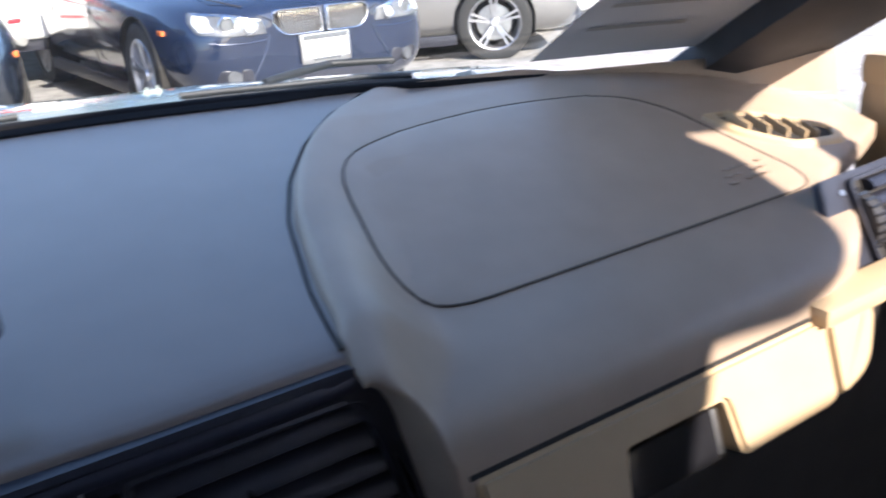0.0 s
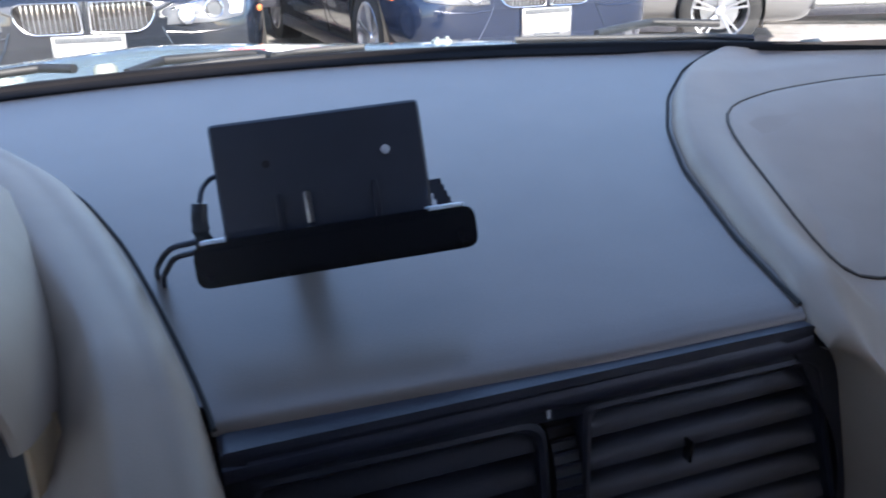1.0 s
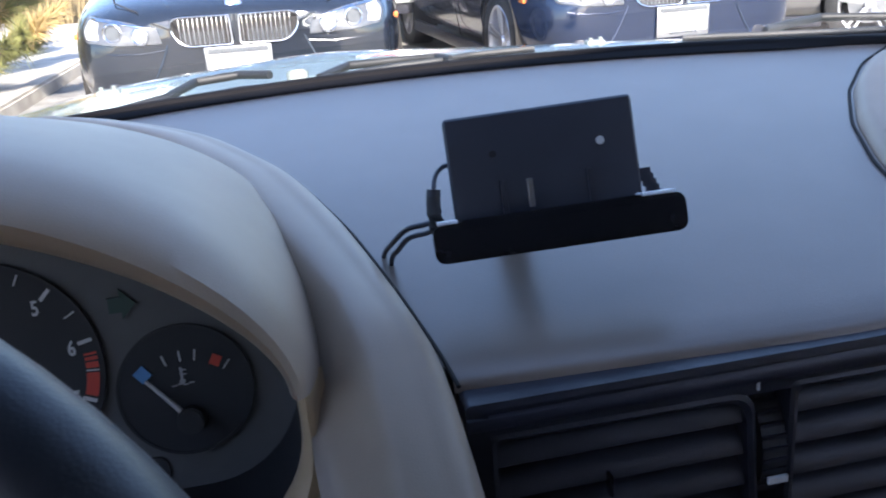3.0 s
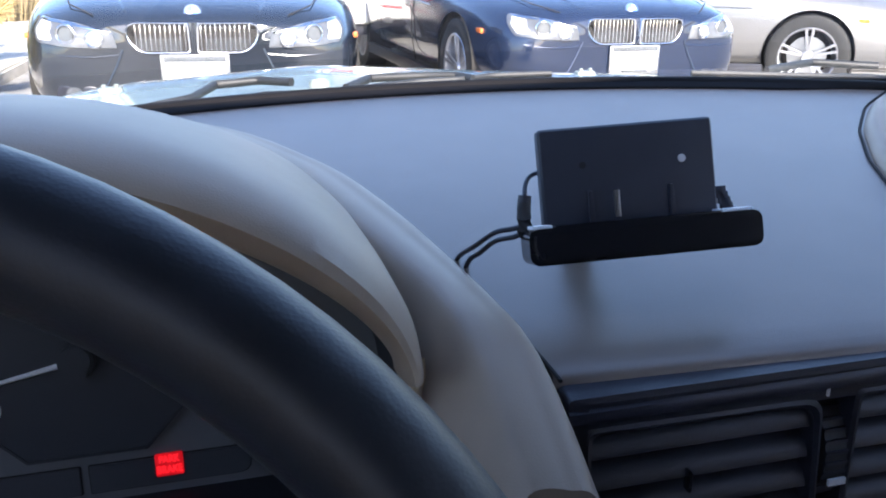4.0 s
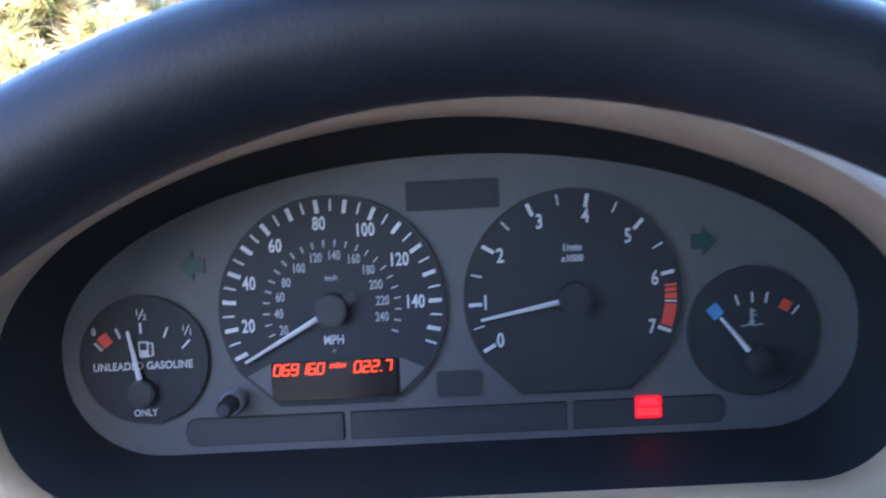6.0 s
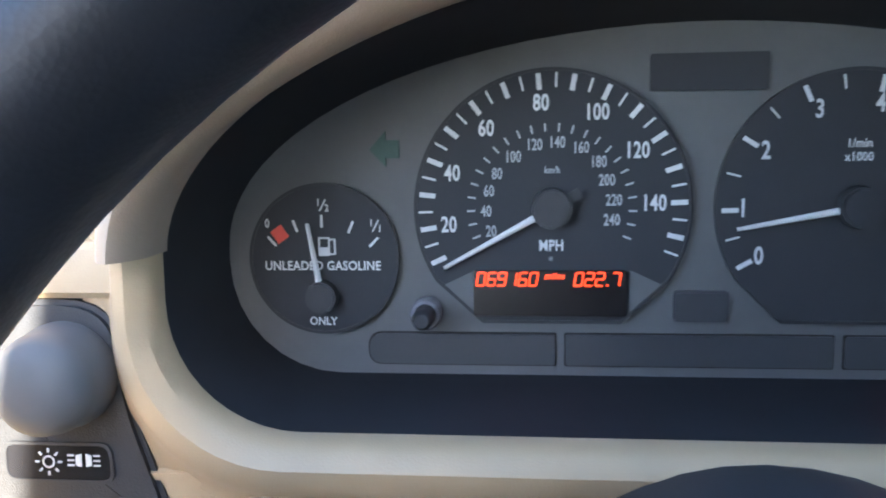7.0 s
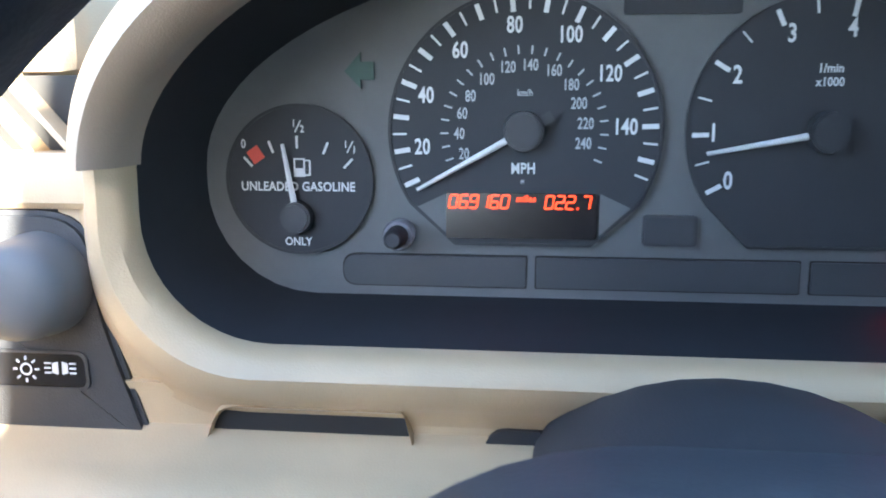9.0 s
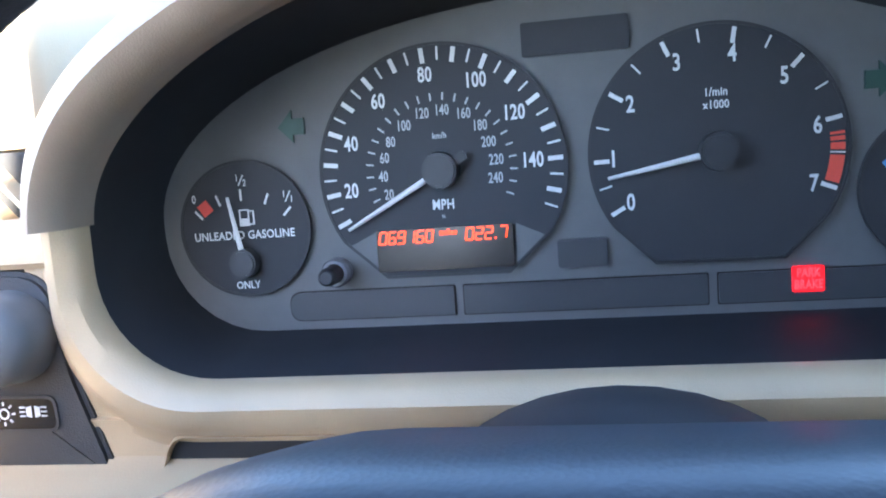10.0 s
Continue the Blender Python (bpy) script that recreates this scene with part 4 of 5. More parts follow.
part("dash_end", box((0.14, 0.020, 0.07), (-0.262, -0.0075, 0.020), 0.006, 3), BEIGE_HARD, dashboard, "beige dashboard end", m=MC)
part("dash_end", box((0.150, 0.094, 0.16), (-0.284, 0.0765, -0.046), 0.010, 4), BEIGE_HARD, dashboard, "beige dashboard end", m=MC)
part("dash_end", box((0.13, 0.012, 0.06), (-0.255, -0.1075, 0.030), 0.004, 2), BEIGE_HARD, dashboard, "beige dashboard end", m=MC)

# ---- steering wheel ----
sw = thing("steering_wheel", "black leather steering wheel with a broad airbag hub", "steering wheel")
WT = radians(28.7)
MW = Matrix.Translation((0.0165, -0.265, 0.847)) @ Matrix(((1, 0, 0, 0), (0, math.sin(WT), -math.cos(WT), 0), (0, math.cos(WT), math.sin(WT), 0), (0, 0, 0, 1)))
_rings = []
for k in range(96):
    a = 2 * math.pi * k / 96
    _rings.append([((0.1890 + 0.0158 * math.cos(b)) * math.sin(a), (0.1890 + 0.0158 * math.cos(b)) * math.cos(a), 0.0172 * math.sin(b)) for b in (2 * math.pi * i / 24 for i in range(24))])
_rings.append(_rings[0])
part("rim", loft(_rings, True), LEATHER, sw, "black leather rim", m=MW)
_pad = rounded([(-0.085, -0.07), (0.085, -0.07), (0.10, 0.03), (0.07, 0.062), (-0.07, 0.062), (-0.10, 0.03)], 0.03, 8)
part("airbag_hub", loft([ring3([(x * f, y * f) for x, y in _pad], w) for f, w in ((1.0, -0.03), (1.0, 0.0), (0.985, 0.012), (0.93, 0.022), (0.8, 0.028), (0.4, 0.031), (0.01, 0.031))], True, True), LEATHER, sw, "black grained airbag hub", m=MW)
for sgn in (-1, 1):
    for y0, y1 in ((0.028, 0.01), (-0.05, -0.09)):
        x1 = 0.184 if y0 > 0 else 0.160
        part("spoke", loft([[(sgn * x, y + h, z) for h, z in ((-0.018, -0.008), (0.018, -0.008), (0.016, 0.010), (-0.016, 0.010))] for x, y in ((0.07, y0), (0.12, (y0 + y1) / 2), (x1 - 0.004, y1))], True, True), LEATHER, sw, m=MW)
col = thing("steering_column", "dark plastic steering column shroud behind the wheel", "steering column")
part("shroud", loft([[(0.019 + 0.062 * math.cos(a), y + 0, z + (0.036 if math.sin(a) > 0 else 0.05) * math.sin(a)) for a in (2 * math.pi * k / 28 for k in range(28))] for y, z in ((-0.06, 0.775), (-0.13, 0.805), (-0.175, 0.822), (-0.19, 0.83))], True, True), BLACK_SOFT, col)

# ---- sat-nav cradle on the dash ----
cr = thing("satnav_cradle", "empty black sat-nav cradle standing on the dashboard", "device cradle")
_mc = Matrix.Translation((0.318, -0.004, 0.937)) @ pose(0, 0, 0, 72, -2, -6)
part("back_plate", box((0.0845, 0.054, 0.008), (0.0014, 0.0032, -0.001), 0.0028, 3), PLATE_BLACK, cr, "flat black back plate", m=_mc)
part("tray", extrude_outline(rounded([(-0.0520, -0.0318), (0.0570, -0.0318), (0.0570, -0.0152), (-0.0520, -0.0152)], 0.0052, 7), 0.0, 0.022, 0.0026), BLACK_GLOSS, cr, "glossy black tray", m=_mc)
# Pale pieces stand in for the sky reflected on both tray ends.
for x0, x1 in ((-0.0495, -0.0405), (0.0395, 0.0535)):
    part("tray_glint", box((x1 - x0, 0.0016, 0.013), ((x0 + x1) / 2, -0.0146, 0.011), 0.0006), PLATE_WHITE, cr, "pale piece painted for the sky's reflection on the tray end", m=_mc)
part("tray_floor", box((0.078, 0.0012, 0.012), (0.0, -0.0150, 0.011), 0.0004), BLACK_GLOSS, cr, m=_mc)
part("contact_pin", box((0.0026, 0.0125, 0.0018), (-0.0065, -0.0068, 0.007), 0.0005), STEEL, cr, "bright contact pin", m=_mc)
for x in (-0.024, 0.028):
    part("guide_rib", box((0.0025, 0.016, 0.0025), (x * 0.75, -0.008, 0.0035), 0.0006), BLACK, cr, m=_mc)
part("screw_hole", cyl(0.0016, 0.0008, 14, m=_mc @ Matrix.Translation((-0.0206, 0.0122, 0.0032))), GAP_SHADE, cr)
# White dot painted for a glint on the back plate.
part("screw", cyl(0.0019, 0.0012, 14, m=_mc @ Matrix.Translation((0.0274, 0.0117, 0.0034)), bevel=0.0004), WHITE_INK, cr, "small pale dot painted for a glint on the plate")
part("arm", tube([(0.317, 0.002, 0.930), (0.316, 0.022, 0.918), (0.315, 0.040, 0.905), (0.315, 0.048, 0.892)], 0.007, 14, 1.2), BLACK_SOFT, cr)
part("foot", cyl(0.016, 0.005, 32, r2=0.012, m=Matrix.Translation((0.315, 0.052, 0.8945)) @ pose(0, 0, 0, 6.7, 0, 0), bevel=0.001), BLACK_SOFT, cr)
part("plug", tube([(0.2702, -0.001, 0.918), (0.2692, -0.002, 0.921), (0.2686, -0.002, 0.926), (0.2688, -0.001, 0.930), (0.2693, 0.000, 0.934)], 0.0042, 16, 0.72), BLACK_SOFT, cr, "black cable plug")
part("plug_collar", tube([(0.2692, -0.0002, 0.9330), (0.2697, 0.0006, 0.9362)], 0.0034, 16, 0.9), BLACK, cr, "ribbed plug end")
part("side_clip", join(*[box((0.005, 0.006, 0.0022), (0.0460 + 0.0010 * k, -0.006 - 0.0026 * k, 0.001), 0.0006) for k in range(5)]), BLACK, cr, "ribbed clip", m=_mc)


def cable(pts, r=0.0013):
    q = []
    for i in range(len(pts) - 1):
        p0, p1, p2, p3 = (Vector(pts[max(0, min(len(pts) - 1, j))]) for j in (i - 1, i, i + 1, i + 2))
        for k in range(8):
            t = k / 8
            q.append(0.5 * ((2 * p1) + (p2 - p0) * t + (2 * p0 - 5 * p1 + 4 * p2 - p3) * t * t + (3 * p1 - p0 - 3 * p2 + p3) * t ** 3))
    q.append(Vector(pts[-1]))
    return tube(q, r, 8)


cb = thing("cradle_cables", "two thin black cables running from the cradle to the dashboard joint", "cable")
part("cable", cable([(0.2698, 0.001, 0.9360), (0.2714, 0.005, 0.9400), (0.2750, 0.009, 0.9428), (0.2815, 0.011, 0.9440)], 0.0011), BLACK, cb)
part("cable", cable([(0.2700, -0.003, 0.923), (0.2640, 0.000, 0.9205), (0.256, 0.004, 0.9180), (0.2500, 0.016, 0.908), (0.2472, 0.036, 0.896), (0.2468, 0.052, 0.884)]), BLACK, cb)
part("cable", cable([(0.2700, -0.002, 0.920), (0.2650, 0.000, 0.9165), (0.257, 0.006, 0.9130), (0.2522, 0.016, 0.904), (0.2500, 0.028, 0.896), (0.2490, 0.040, 0.882)]), BLACK, cb)

# ---- cabin shell ----
def shell(name, bm, mat, label, category):
    return tagged(obj(name, bm, mat), label, category, kind="structure")


RAKE = 1.75                                  # windshield: metres back per metre up


def ws(x, s):
    """A point of the windshield, s from its base to its head."""
    zz = 0.925 + 0.41 * s
    return (MID + (x - MID) * (1 - 0.16 * s), glass_line(x) + 0.004 - (zz - 0.925) * RAKE, zz + 0.012 * (1 - ((x - MID) / 0.7) ** 2) * math.sin(math.pi * s))


_w = obj("windshield", grid(lambda u, v: ws(MID - 0.58 + 1.16 * u, v), 25, 11), WINDSHIELD)
tagged(_w, "raked clear windshield with a black border", "windshield", kind="structure")
_w.visible_shadow = False
if sum(p.normal.y for p in _w.data.polygons) > 0:      # the glass faces the cabin
    _w.data.flip_normals()
part("black_border", loft([[(x, pad_rear(x) + dy * (1.0 if dy > 0 else 1 - smooth01((x - 0.60) / 0.08)), top_z(pad_rear(x)) + dz) for x in np.linspace(MID - 0.62, MID + 0.60, 60)] for dy, dz in ((-0.0110, -0.004), (-0.0105, 0.0006), (-0.0090, 0.0014), (0.0002, 0.0036), (0.0016, 0.0054), (0.0030, 0.0064), (0.0100, 0.0066), (0.012, -0.02))], False), FRIT, _w, "black border of the glass")
for sgn, nm in ((-1, "pillar_left"), (1, "pillar_right")):
    xo = MID + (0.605 if sgn > 0 else -0.68)
    pts = [(Vector(ws(xo, s)), s) for s in np.linspace(-0.12, 1.02, 10)]
    shell(nm, loft([[p + Vector((sgn * a * (1 if sgn > 0 else 0.35), b, c)) for a, b, c in ((-0.006, 0.0, 0.0), (-0.012, -0.03, -0.012), (0.010, -0.060, -0.010), (0.085, -0.085, -0.006), (0.105, -0.03, 0.005), (0.05, 0.012, 0.014))] for p, s in pts], True, True), PILLAR, "dark windshield pillar trim", "pillar")
# Unseen band, added to cut sky light on the front of the pad.
shell("header_blocker", grid(lambda u, v: Vector(ws(MID - 0.57 + 1.14 * u, 0.68 + 0.34 * v)) + Vector((0, -0.012, -0.006)), 13, 4), HEADLINER, "unseen dark band added to block light at the windshield head", "trim")
_zr = ws(MID, 1)[2] + 0.004
_yr = ws(MID, 1)[1]
def roof_rear(x):
    """The unseen roof's rear edge, its small rounded corner cut for the sun patch."""
    q = min(1.0, max(0.0, (x - 0.850) / 0.090))
    return -0.921 + 0.16 * (1 - math.sqrt(1 - q * q)) - 0.16 * (1 - smooth01((x - 0.770) / 0.022))


def roof_pt(u, v):
    u = 1 - (1 - u) ** 1.6
    x = MID - 0.52 + 1.090 * u
    y0 = _yr + 0.02
    y = y0 + (roof_rear(x) - y0) * v
    x -= 0.018 * smooth01((y + 0.70) / 0.09) * (1 - 0.8 * smooth01((y + 0.585) / 0.05)) * u
    return (x, y, _zr + 0.02 * math.sin(math.pi * u) - 0.015 * (2 * u - 1) ** 4)


# Unseen roof, outlined so that sun reaches only the dash ends.
shell("ceiling", grid(roof_pt, 61, 25), HEADLINER, "unseen cloth headliner, darkened to cut bounced light", "ceiling")
for sgn, nm in ((-1, "door_left"), (1, "door_right")):
    x0 = MID + (0.745 if sgn > 0 else -0.70)
    shell(nm, join(box((0.06, 1.25, 0.58), (x0, -0.56, 0.60), 0.02), box((0.04, 1.25, 0.03), (x0 - sgn * 0.01, -0.56, 0.895), 0.012)), BEIGE_HARD, "beige inner door panel below the window", "door panel")
    # The left rail is set inwards to let sun onto the dash end.
    hw = 0.0 if sgn > 0 else -0.045
    shell("roof_rail_" + nm[5:], tube([(MID + sgn * (0.535 + hw), _yr + 0.03, _zr - 0.01), (MID + sgn * (0.532 + hw), -0.52, _zr + 0.005), (MID + sgn * (0.524 + hw), -0.62, _zr + 0.004), (MID + sgn * (0.532 + hw), -0.72, _zr - 0.004)], 0.026, 10), HEADLINER, "unseen dark roof rail above the side window", "roof rail")
    # Unseen post, widened into a panel that blocks light from the side.
    shell("side_blocker_" + nm[5:], loft([[(MID + sgn * (0.74 - 0.10 * t + a), -1.06 - 0.04 * t + b, 0.88 + (_zr - 0.88) * t) for a, b in ((-0.02, -0.05), (0.02, -0.05), (0.02, 0.55), (-0.02, 0.55))] for t in ((0, 0.4, 0.8) if sgn > 0 else (0, 0.5, 1))], True, True), HEADLINER, "unseen dark panel at the door post, widened to block side light", "post")
# Unseen side panels, added to narrow the opening at the rear.
for sgn, nm in ((-1, "left"), (1, "right")):
    shell("quarter_blocker_" + nm, loft([[(MID + sgn * (0.74 - 0.05 * t), y, 0.88 + 0.20 * t) for t in (0, 0.5, 1)] for y in (-1.08, -1.95)], False), HEADLINER, "unseen dark panel added to block light at the rear quarter", "trim")
shell("rear_bulkhead", box((1.44, 0.05, 0.80), (MID, -1.95, 0.66), 0.02), SHROUD, "dark rear bulkhead", "bulkhead")
# Unseen sheet, added to keep sun and sky from entering behind.
shell("rear_blocker", grid(lambda u, v: (MID - 0.60 + 1.36 * u, -1.02 - 0.92 * v, _zr - 0.004 - 0.28 * v), 6, 6), SHROUD, "unseen dark sheet added to block light behind the seats", "shade")
shell("cabin_floor", box((1.44, 2.3, 0.04), (MID, -0.85, 0.26)), SHROUD, "dark carpeted cabin floor", "floor")
shell("firewall", box((1.42, 0.03, 0.60), (MID, 0.10, 0.56)), SHROUD, "dark firewall below the dashboard", "firewall")


# Unseen seats, dark so that they bounce little light forward.
def seat(x, y):
    s = thing("front_seat", "unseen leather front seat, kept dark to cut bounced light", "car seat", (x, y, 0.28), "front seats")
    part("cushion", box((0.50, 0.52, 0.16), (0, 0, 0.14), 0.06, 3), LEATHER, s)
    part("backrest", box((0.50, 0.14, 0.60), (0, -0.33, 0.45), 0.06, 3, m=pose(0, 0, 0, 8, 0, 0)), LEATHER, s)
    part("headrest", box((0.27, 0.10, 0.17), (0, -0.41, 0.845), 0.045, 4), LEATHER, s)
    for x in (-0.05, 0.05):
        part("headrest_rod", cyl(0.007, 0.12, 10, m=Matrix.Translation((x, -0.40, 0.76))), STEEL, s)
    part("base", box((0.42, 0.44, 0.07), (0, 0, 0.035), 0.01), BLACK_SOFT, s)
    return s


seat(0.775, -0.80)
seat(0.0, -0.86)

# printed sheet on the glass
_sh = thing("paper_sheet", "pale printed paper sheet fixed to the windshield", "paper sheet")


def on_glass(x, s, off=0.004):
    p = Vector(ws(x, s))
    return p + Vector((0, -off * 0.45, -off * 0.9))


part("sheet", grid(lambda u, v: on_glass(0.838 + 0.155 * u + 0.02 * v, 0.01 + 0.52 * v), 6, 8), PAPER, _sh, m=None)
for k in range(9):
    v = 0.08 + 0.05 * k
    w = 0.9 if k % 3 else 0.6
    part("print_line", grid(lambda u, q: on_glass(0.858 + 0.12 * w * u, v + 0.008 * q, 0.0055), 4, 2), DIM_INK, _sh)

# ---- own hood, cowl and wipers ----
crown = soft_curve((-0.50, -0.11, -0.03, 0.10, 0.24, 0.37, 0.45, 0.575, 0.71, 1.25), (-0.085, -0.028, -0.013, -0.007, 0.0, -0.010, -0.018, -0.028, -0.037, -0.095), 0.03)


def hood_z(x, y):
    return 0.9105 - 0.05 * (y - 0.6) - 0.16 * max(0, y - 0.62) ** 2 + crown(x)


HOODY = lambda x: 1.52 - 0.28 * (x - MID) ** 2


def hood_pt(u, v):
    x = MID - 0.80 + 1.60 * u
    y0 = glass_line(x) + 0.115
    y = y0 + (HOODY(x) - y0) * v
    z = hood_z(x, y)
    if v > 0.95:
        z -= 0.05 * ((v - 0.95) / 0.05) ** 2
    return (x, y, z)


hd = thing("car_hood", "pale green-silver hood seen past the windshield base", "car hood")
part("panel", grid(hood_pt, 49, 40), PAINT_HOOD, hd)
part("rear_edge", loft([[(x, glass_line(x) + 0.115 - dy, hood_z(x, glass_line(x) + 0.115) + dz) for x in np.linspace(MID - 0.8, MID + 0.8, 50)] for dy, dz in ((0, 0), (0.006, -0.003), (0.008, -0.012), (0.004, -0.03))], False), PAINT_HOOD, hd)
for x, y in ((-0.003, 0.673), (0.623, 0.783)):
    part("washer_nozzle", join(box((0.026, 0.016, 0.006), (x, y, hood_z(x, y) + 0.001), 0.0028, 3), cyl(0.0028, 0.006, 12, m=Matrix.Translation((x - 0.007, y - 0.003, hood_z(x, y) + 0.005))), cyl(0.0028, 0.006, 12, m=Matrix.Translation((x + 0.007, y - 0.003, hood_z(x, y) + 0.005)))), COWL_GREY, hd, "small grey twin washer nozzle")
for sgn in (-1, 1):
    part("wing", grid(lambda u, v: (MID + sgn * (0.805 + 0.05 * math.sin(u * math.pi / 2)), 0.2 + 1.2 * v, hood_z(MID + 0.80, 0.5 + 0.9 * v) - 0.004 - 0.25 * u ** 2), 6, 10), PAINT_HOOD, hd)

cw = thing("cowl", "weathered grey cowl panel under the wipers", "cowl panel")
part("panel", loft([[(x, glass_line(x) + dy, z - 0.10 * (x - MID) ** 2) for x in np.linspace(MID - 0.68, MID + 0.68, 40)] for dy, z in ((0.008, 0.920), (0.02, 0.922), (0.05, 0.923), (0.085, 0.917), (0.112, 0.904), (0.118, 0.87))], False), COWL_GREY, cw)
part("grille_strip", join(*[box((0.0035, 0.005, 0.002), (x, glass_line(x) + 0.017, 0.9225 - 0.10 * (x - MID) ** 2)) for x in np.arange(MID - 0.5, MID + 0.5, 0.0062)]), RUBBER, cw, "dark slotted strip")
for x in (0.215, 0.819):
    part("pivot_nut", cyl(0.010, 0.012, 20, m=Matrix.Translation((x, glass_line(x) + 0.055 + 0.01, 0.926 - 0.10 * (x - MID) ** 2)) @ pose(0, 0, 0, -12, 0, 0), bevel=0.002), COWL_GREY, cw, "round pivot cap")


def wiper(arm, blade, label):
    """An arm and a blade, each along points across and ahead, lying over the cowl."""
    w = thing("wiper", label, "wiper", group="wipers")

    def bar(pts, width, h, z0):
        pts = [Vector((x, max(y, glass_line(x) + 0.012), z0 - 0.08 * (x - MID) ** 2)) for x, y in pts]
        fine = []
        for a, b in zip(pts, pts[1:]):
            fine += [a.lerp(b, k / 6) for k in range(6)]
        fine.append(pts[-1])
        rows = []
        for k, c in enumerate(fine):
            d = (fine[min(k + 1, len(fine) - 1)] - fine[max(k - 1, 0)]).normalized()
            n = Vector((-d.y, d.x, 0)) * width * (1 - 0.35 * k / len(fine))
            rows.append([c + n * math.cos(a) + Vector((0, 0, h * (0.5 + 0.5 * math.sin(a)))) for a in (2 * math.pi * i / 10 for i in range(10))])
        return loft(rows, True, True)
    part("arm", bar(arm, 0.0042, 0.008, 0.926), WIPER_BLACK, w, "black wiper arm")
    part("spine", bar(blade, 0.0030, 0.006, 0.926), WIPER_BLACK, w, "worn black blade spine")
    part("blade", bar([(x + 0.001, y - 0.006) for x, y in blade], 0.0022, 0.008, 0.919), RUBBER, w, "black rubber blade")
    return w


wiper([(0.190, 0.446), (0.160, 0.474), (0.120, 0.470), (0.100, 0.405), (0.04, 0.36)], [(0.196, 0.352), (0.165, 0.394), (0.121, 0.366), (0.06, 0.334), (-0.06, 0.268), (-0.15, 0.20)], "black wiper arm with a worn black blade before the driver")
wiper([(0.234, 0.372), (0.262, 0.432), (0.315, 0.422), (0.341, 0.412), (0.350, 0.388)], [(0.250, 0.386), (0.300, 0.398), (0.340, 0.396), (0.372, 0.405), (0.43, 0.400)], "black wiper arm with a worn black blade at mid windshield")
wiper([(0.801, 0.415), (0.738, 0.439), (0.671, 0.396), (0.640, 0.372)], [(0.765, 0.312), (0.725, 0.337), (0.691, 0.340), (0.640, 0.350), (0.600, 0.362), (0.560, 0.372)], "black wiper arm with a worn black blade on the passenger side")

# ---- the lot, falling gently to the right ----
def lot_z(x):
    return -0.0385 * max(-4.0, min(9.0, x))


ground = tagged(obj("ground", grid(lambda u, v: (400 * (2 * u - 1) ** 5, 400 * (2 * v - 1) ** 3, lot_z(400 * (2 * u - 1) ** 5)), 61, 21), ASPHALT), "dark worn asphalt of a parking lot", "ground", kind="structure")

bed = tagged(obj("planting_bed", extrude_outline(rounded([(-14.0, 4.6), (-1.75, 4.6), (-1.55, 12.0), (-14.0, 12.0)], 0.5), -0.1, 0.17, 0.02), BED), "pale gravel bed beside the parking lot", "ground", kind="structure")

# ---- cars ----
def wheel_mesh(parent, x, y, side, r=0.325):
    """A wheel at x across, y along; side is the way its face looks."""
    m = Matrix.Translation((x, y, r)) @ pose(0, 0, 0, 0, 90 * side, 0)
    ty = []
    for rr, w in ((0.225, -0.10), (0.29, -0.11), (0.318, -0.095), (r, -0.06), (r, 0.06), (0.318, 0.095), (0.29, 0.11), (0.225, 0.10)):
        ty.append([(rr * math.cos(a), rr * math.sin(a), w) for a in (2 * math.pi * k / 40 for k in range(40))])
    w = part("wheel", loft(ty, True), RUBBER, parent, "black tyre on an alloy rim", m=m)
    rm = [loft([[(rr * math.cos(a), rr * math.sin(a), z) for a in (2 * math.pi * k / 40 for k in range(40))] for rr, z in ((0.228, 0.098), (0.222, 0.104), (0.212, 0.098), (0.205, 0.04), (0.19, -0.06))], True)]
    for k in range(5):
        for off in (-0.13, 0.13):
            a = 2 * math.pi * k / 5 + off
            b = loft([[(q, -h, z), (q, h, z), (q, h * 0.8, z + 0.012), (q, -h * 0.8, z + 0.012)] for q, h, z in ((0.03, 0.012, 0.066), (0.12, 0.0095, 0.082), (0.212, 0.012, 0.088))], True, True)
            b.transform(Matrix.Rotation(a, 4, "Z"))
            rm.append(b)
    rm.append(cyl(0.045, 0.03, 24, r2=0.036, m=Matrix.Translation((0, 0, 0.078))))
    part("rim", join(*rm), ALLOY, w, "silver double-spoke alloy rim", m=m)
    part("brake_disc", cyl(0.15, 0.02, 30, m=m @ Matrix.Translation((0, 0, 0.01))), STEEL, w)
    return w


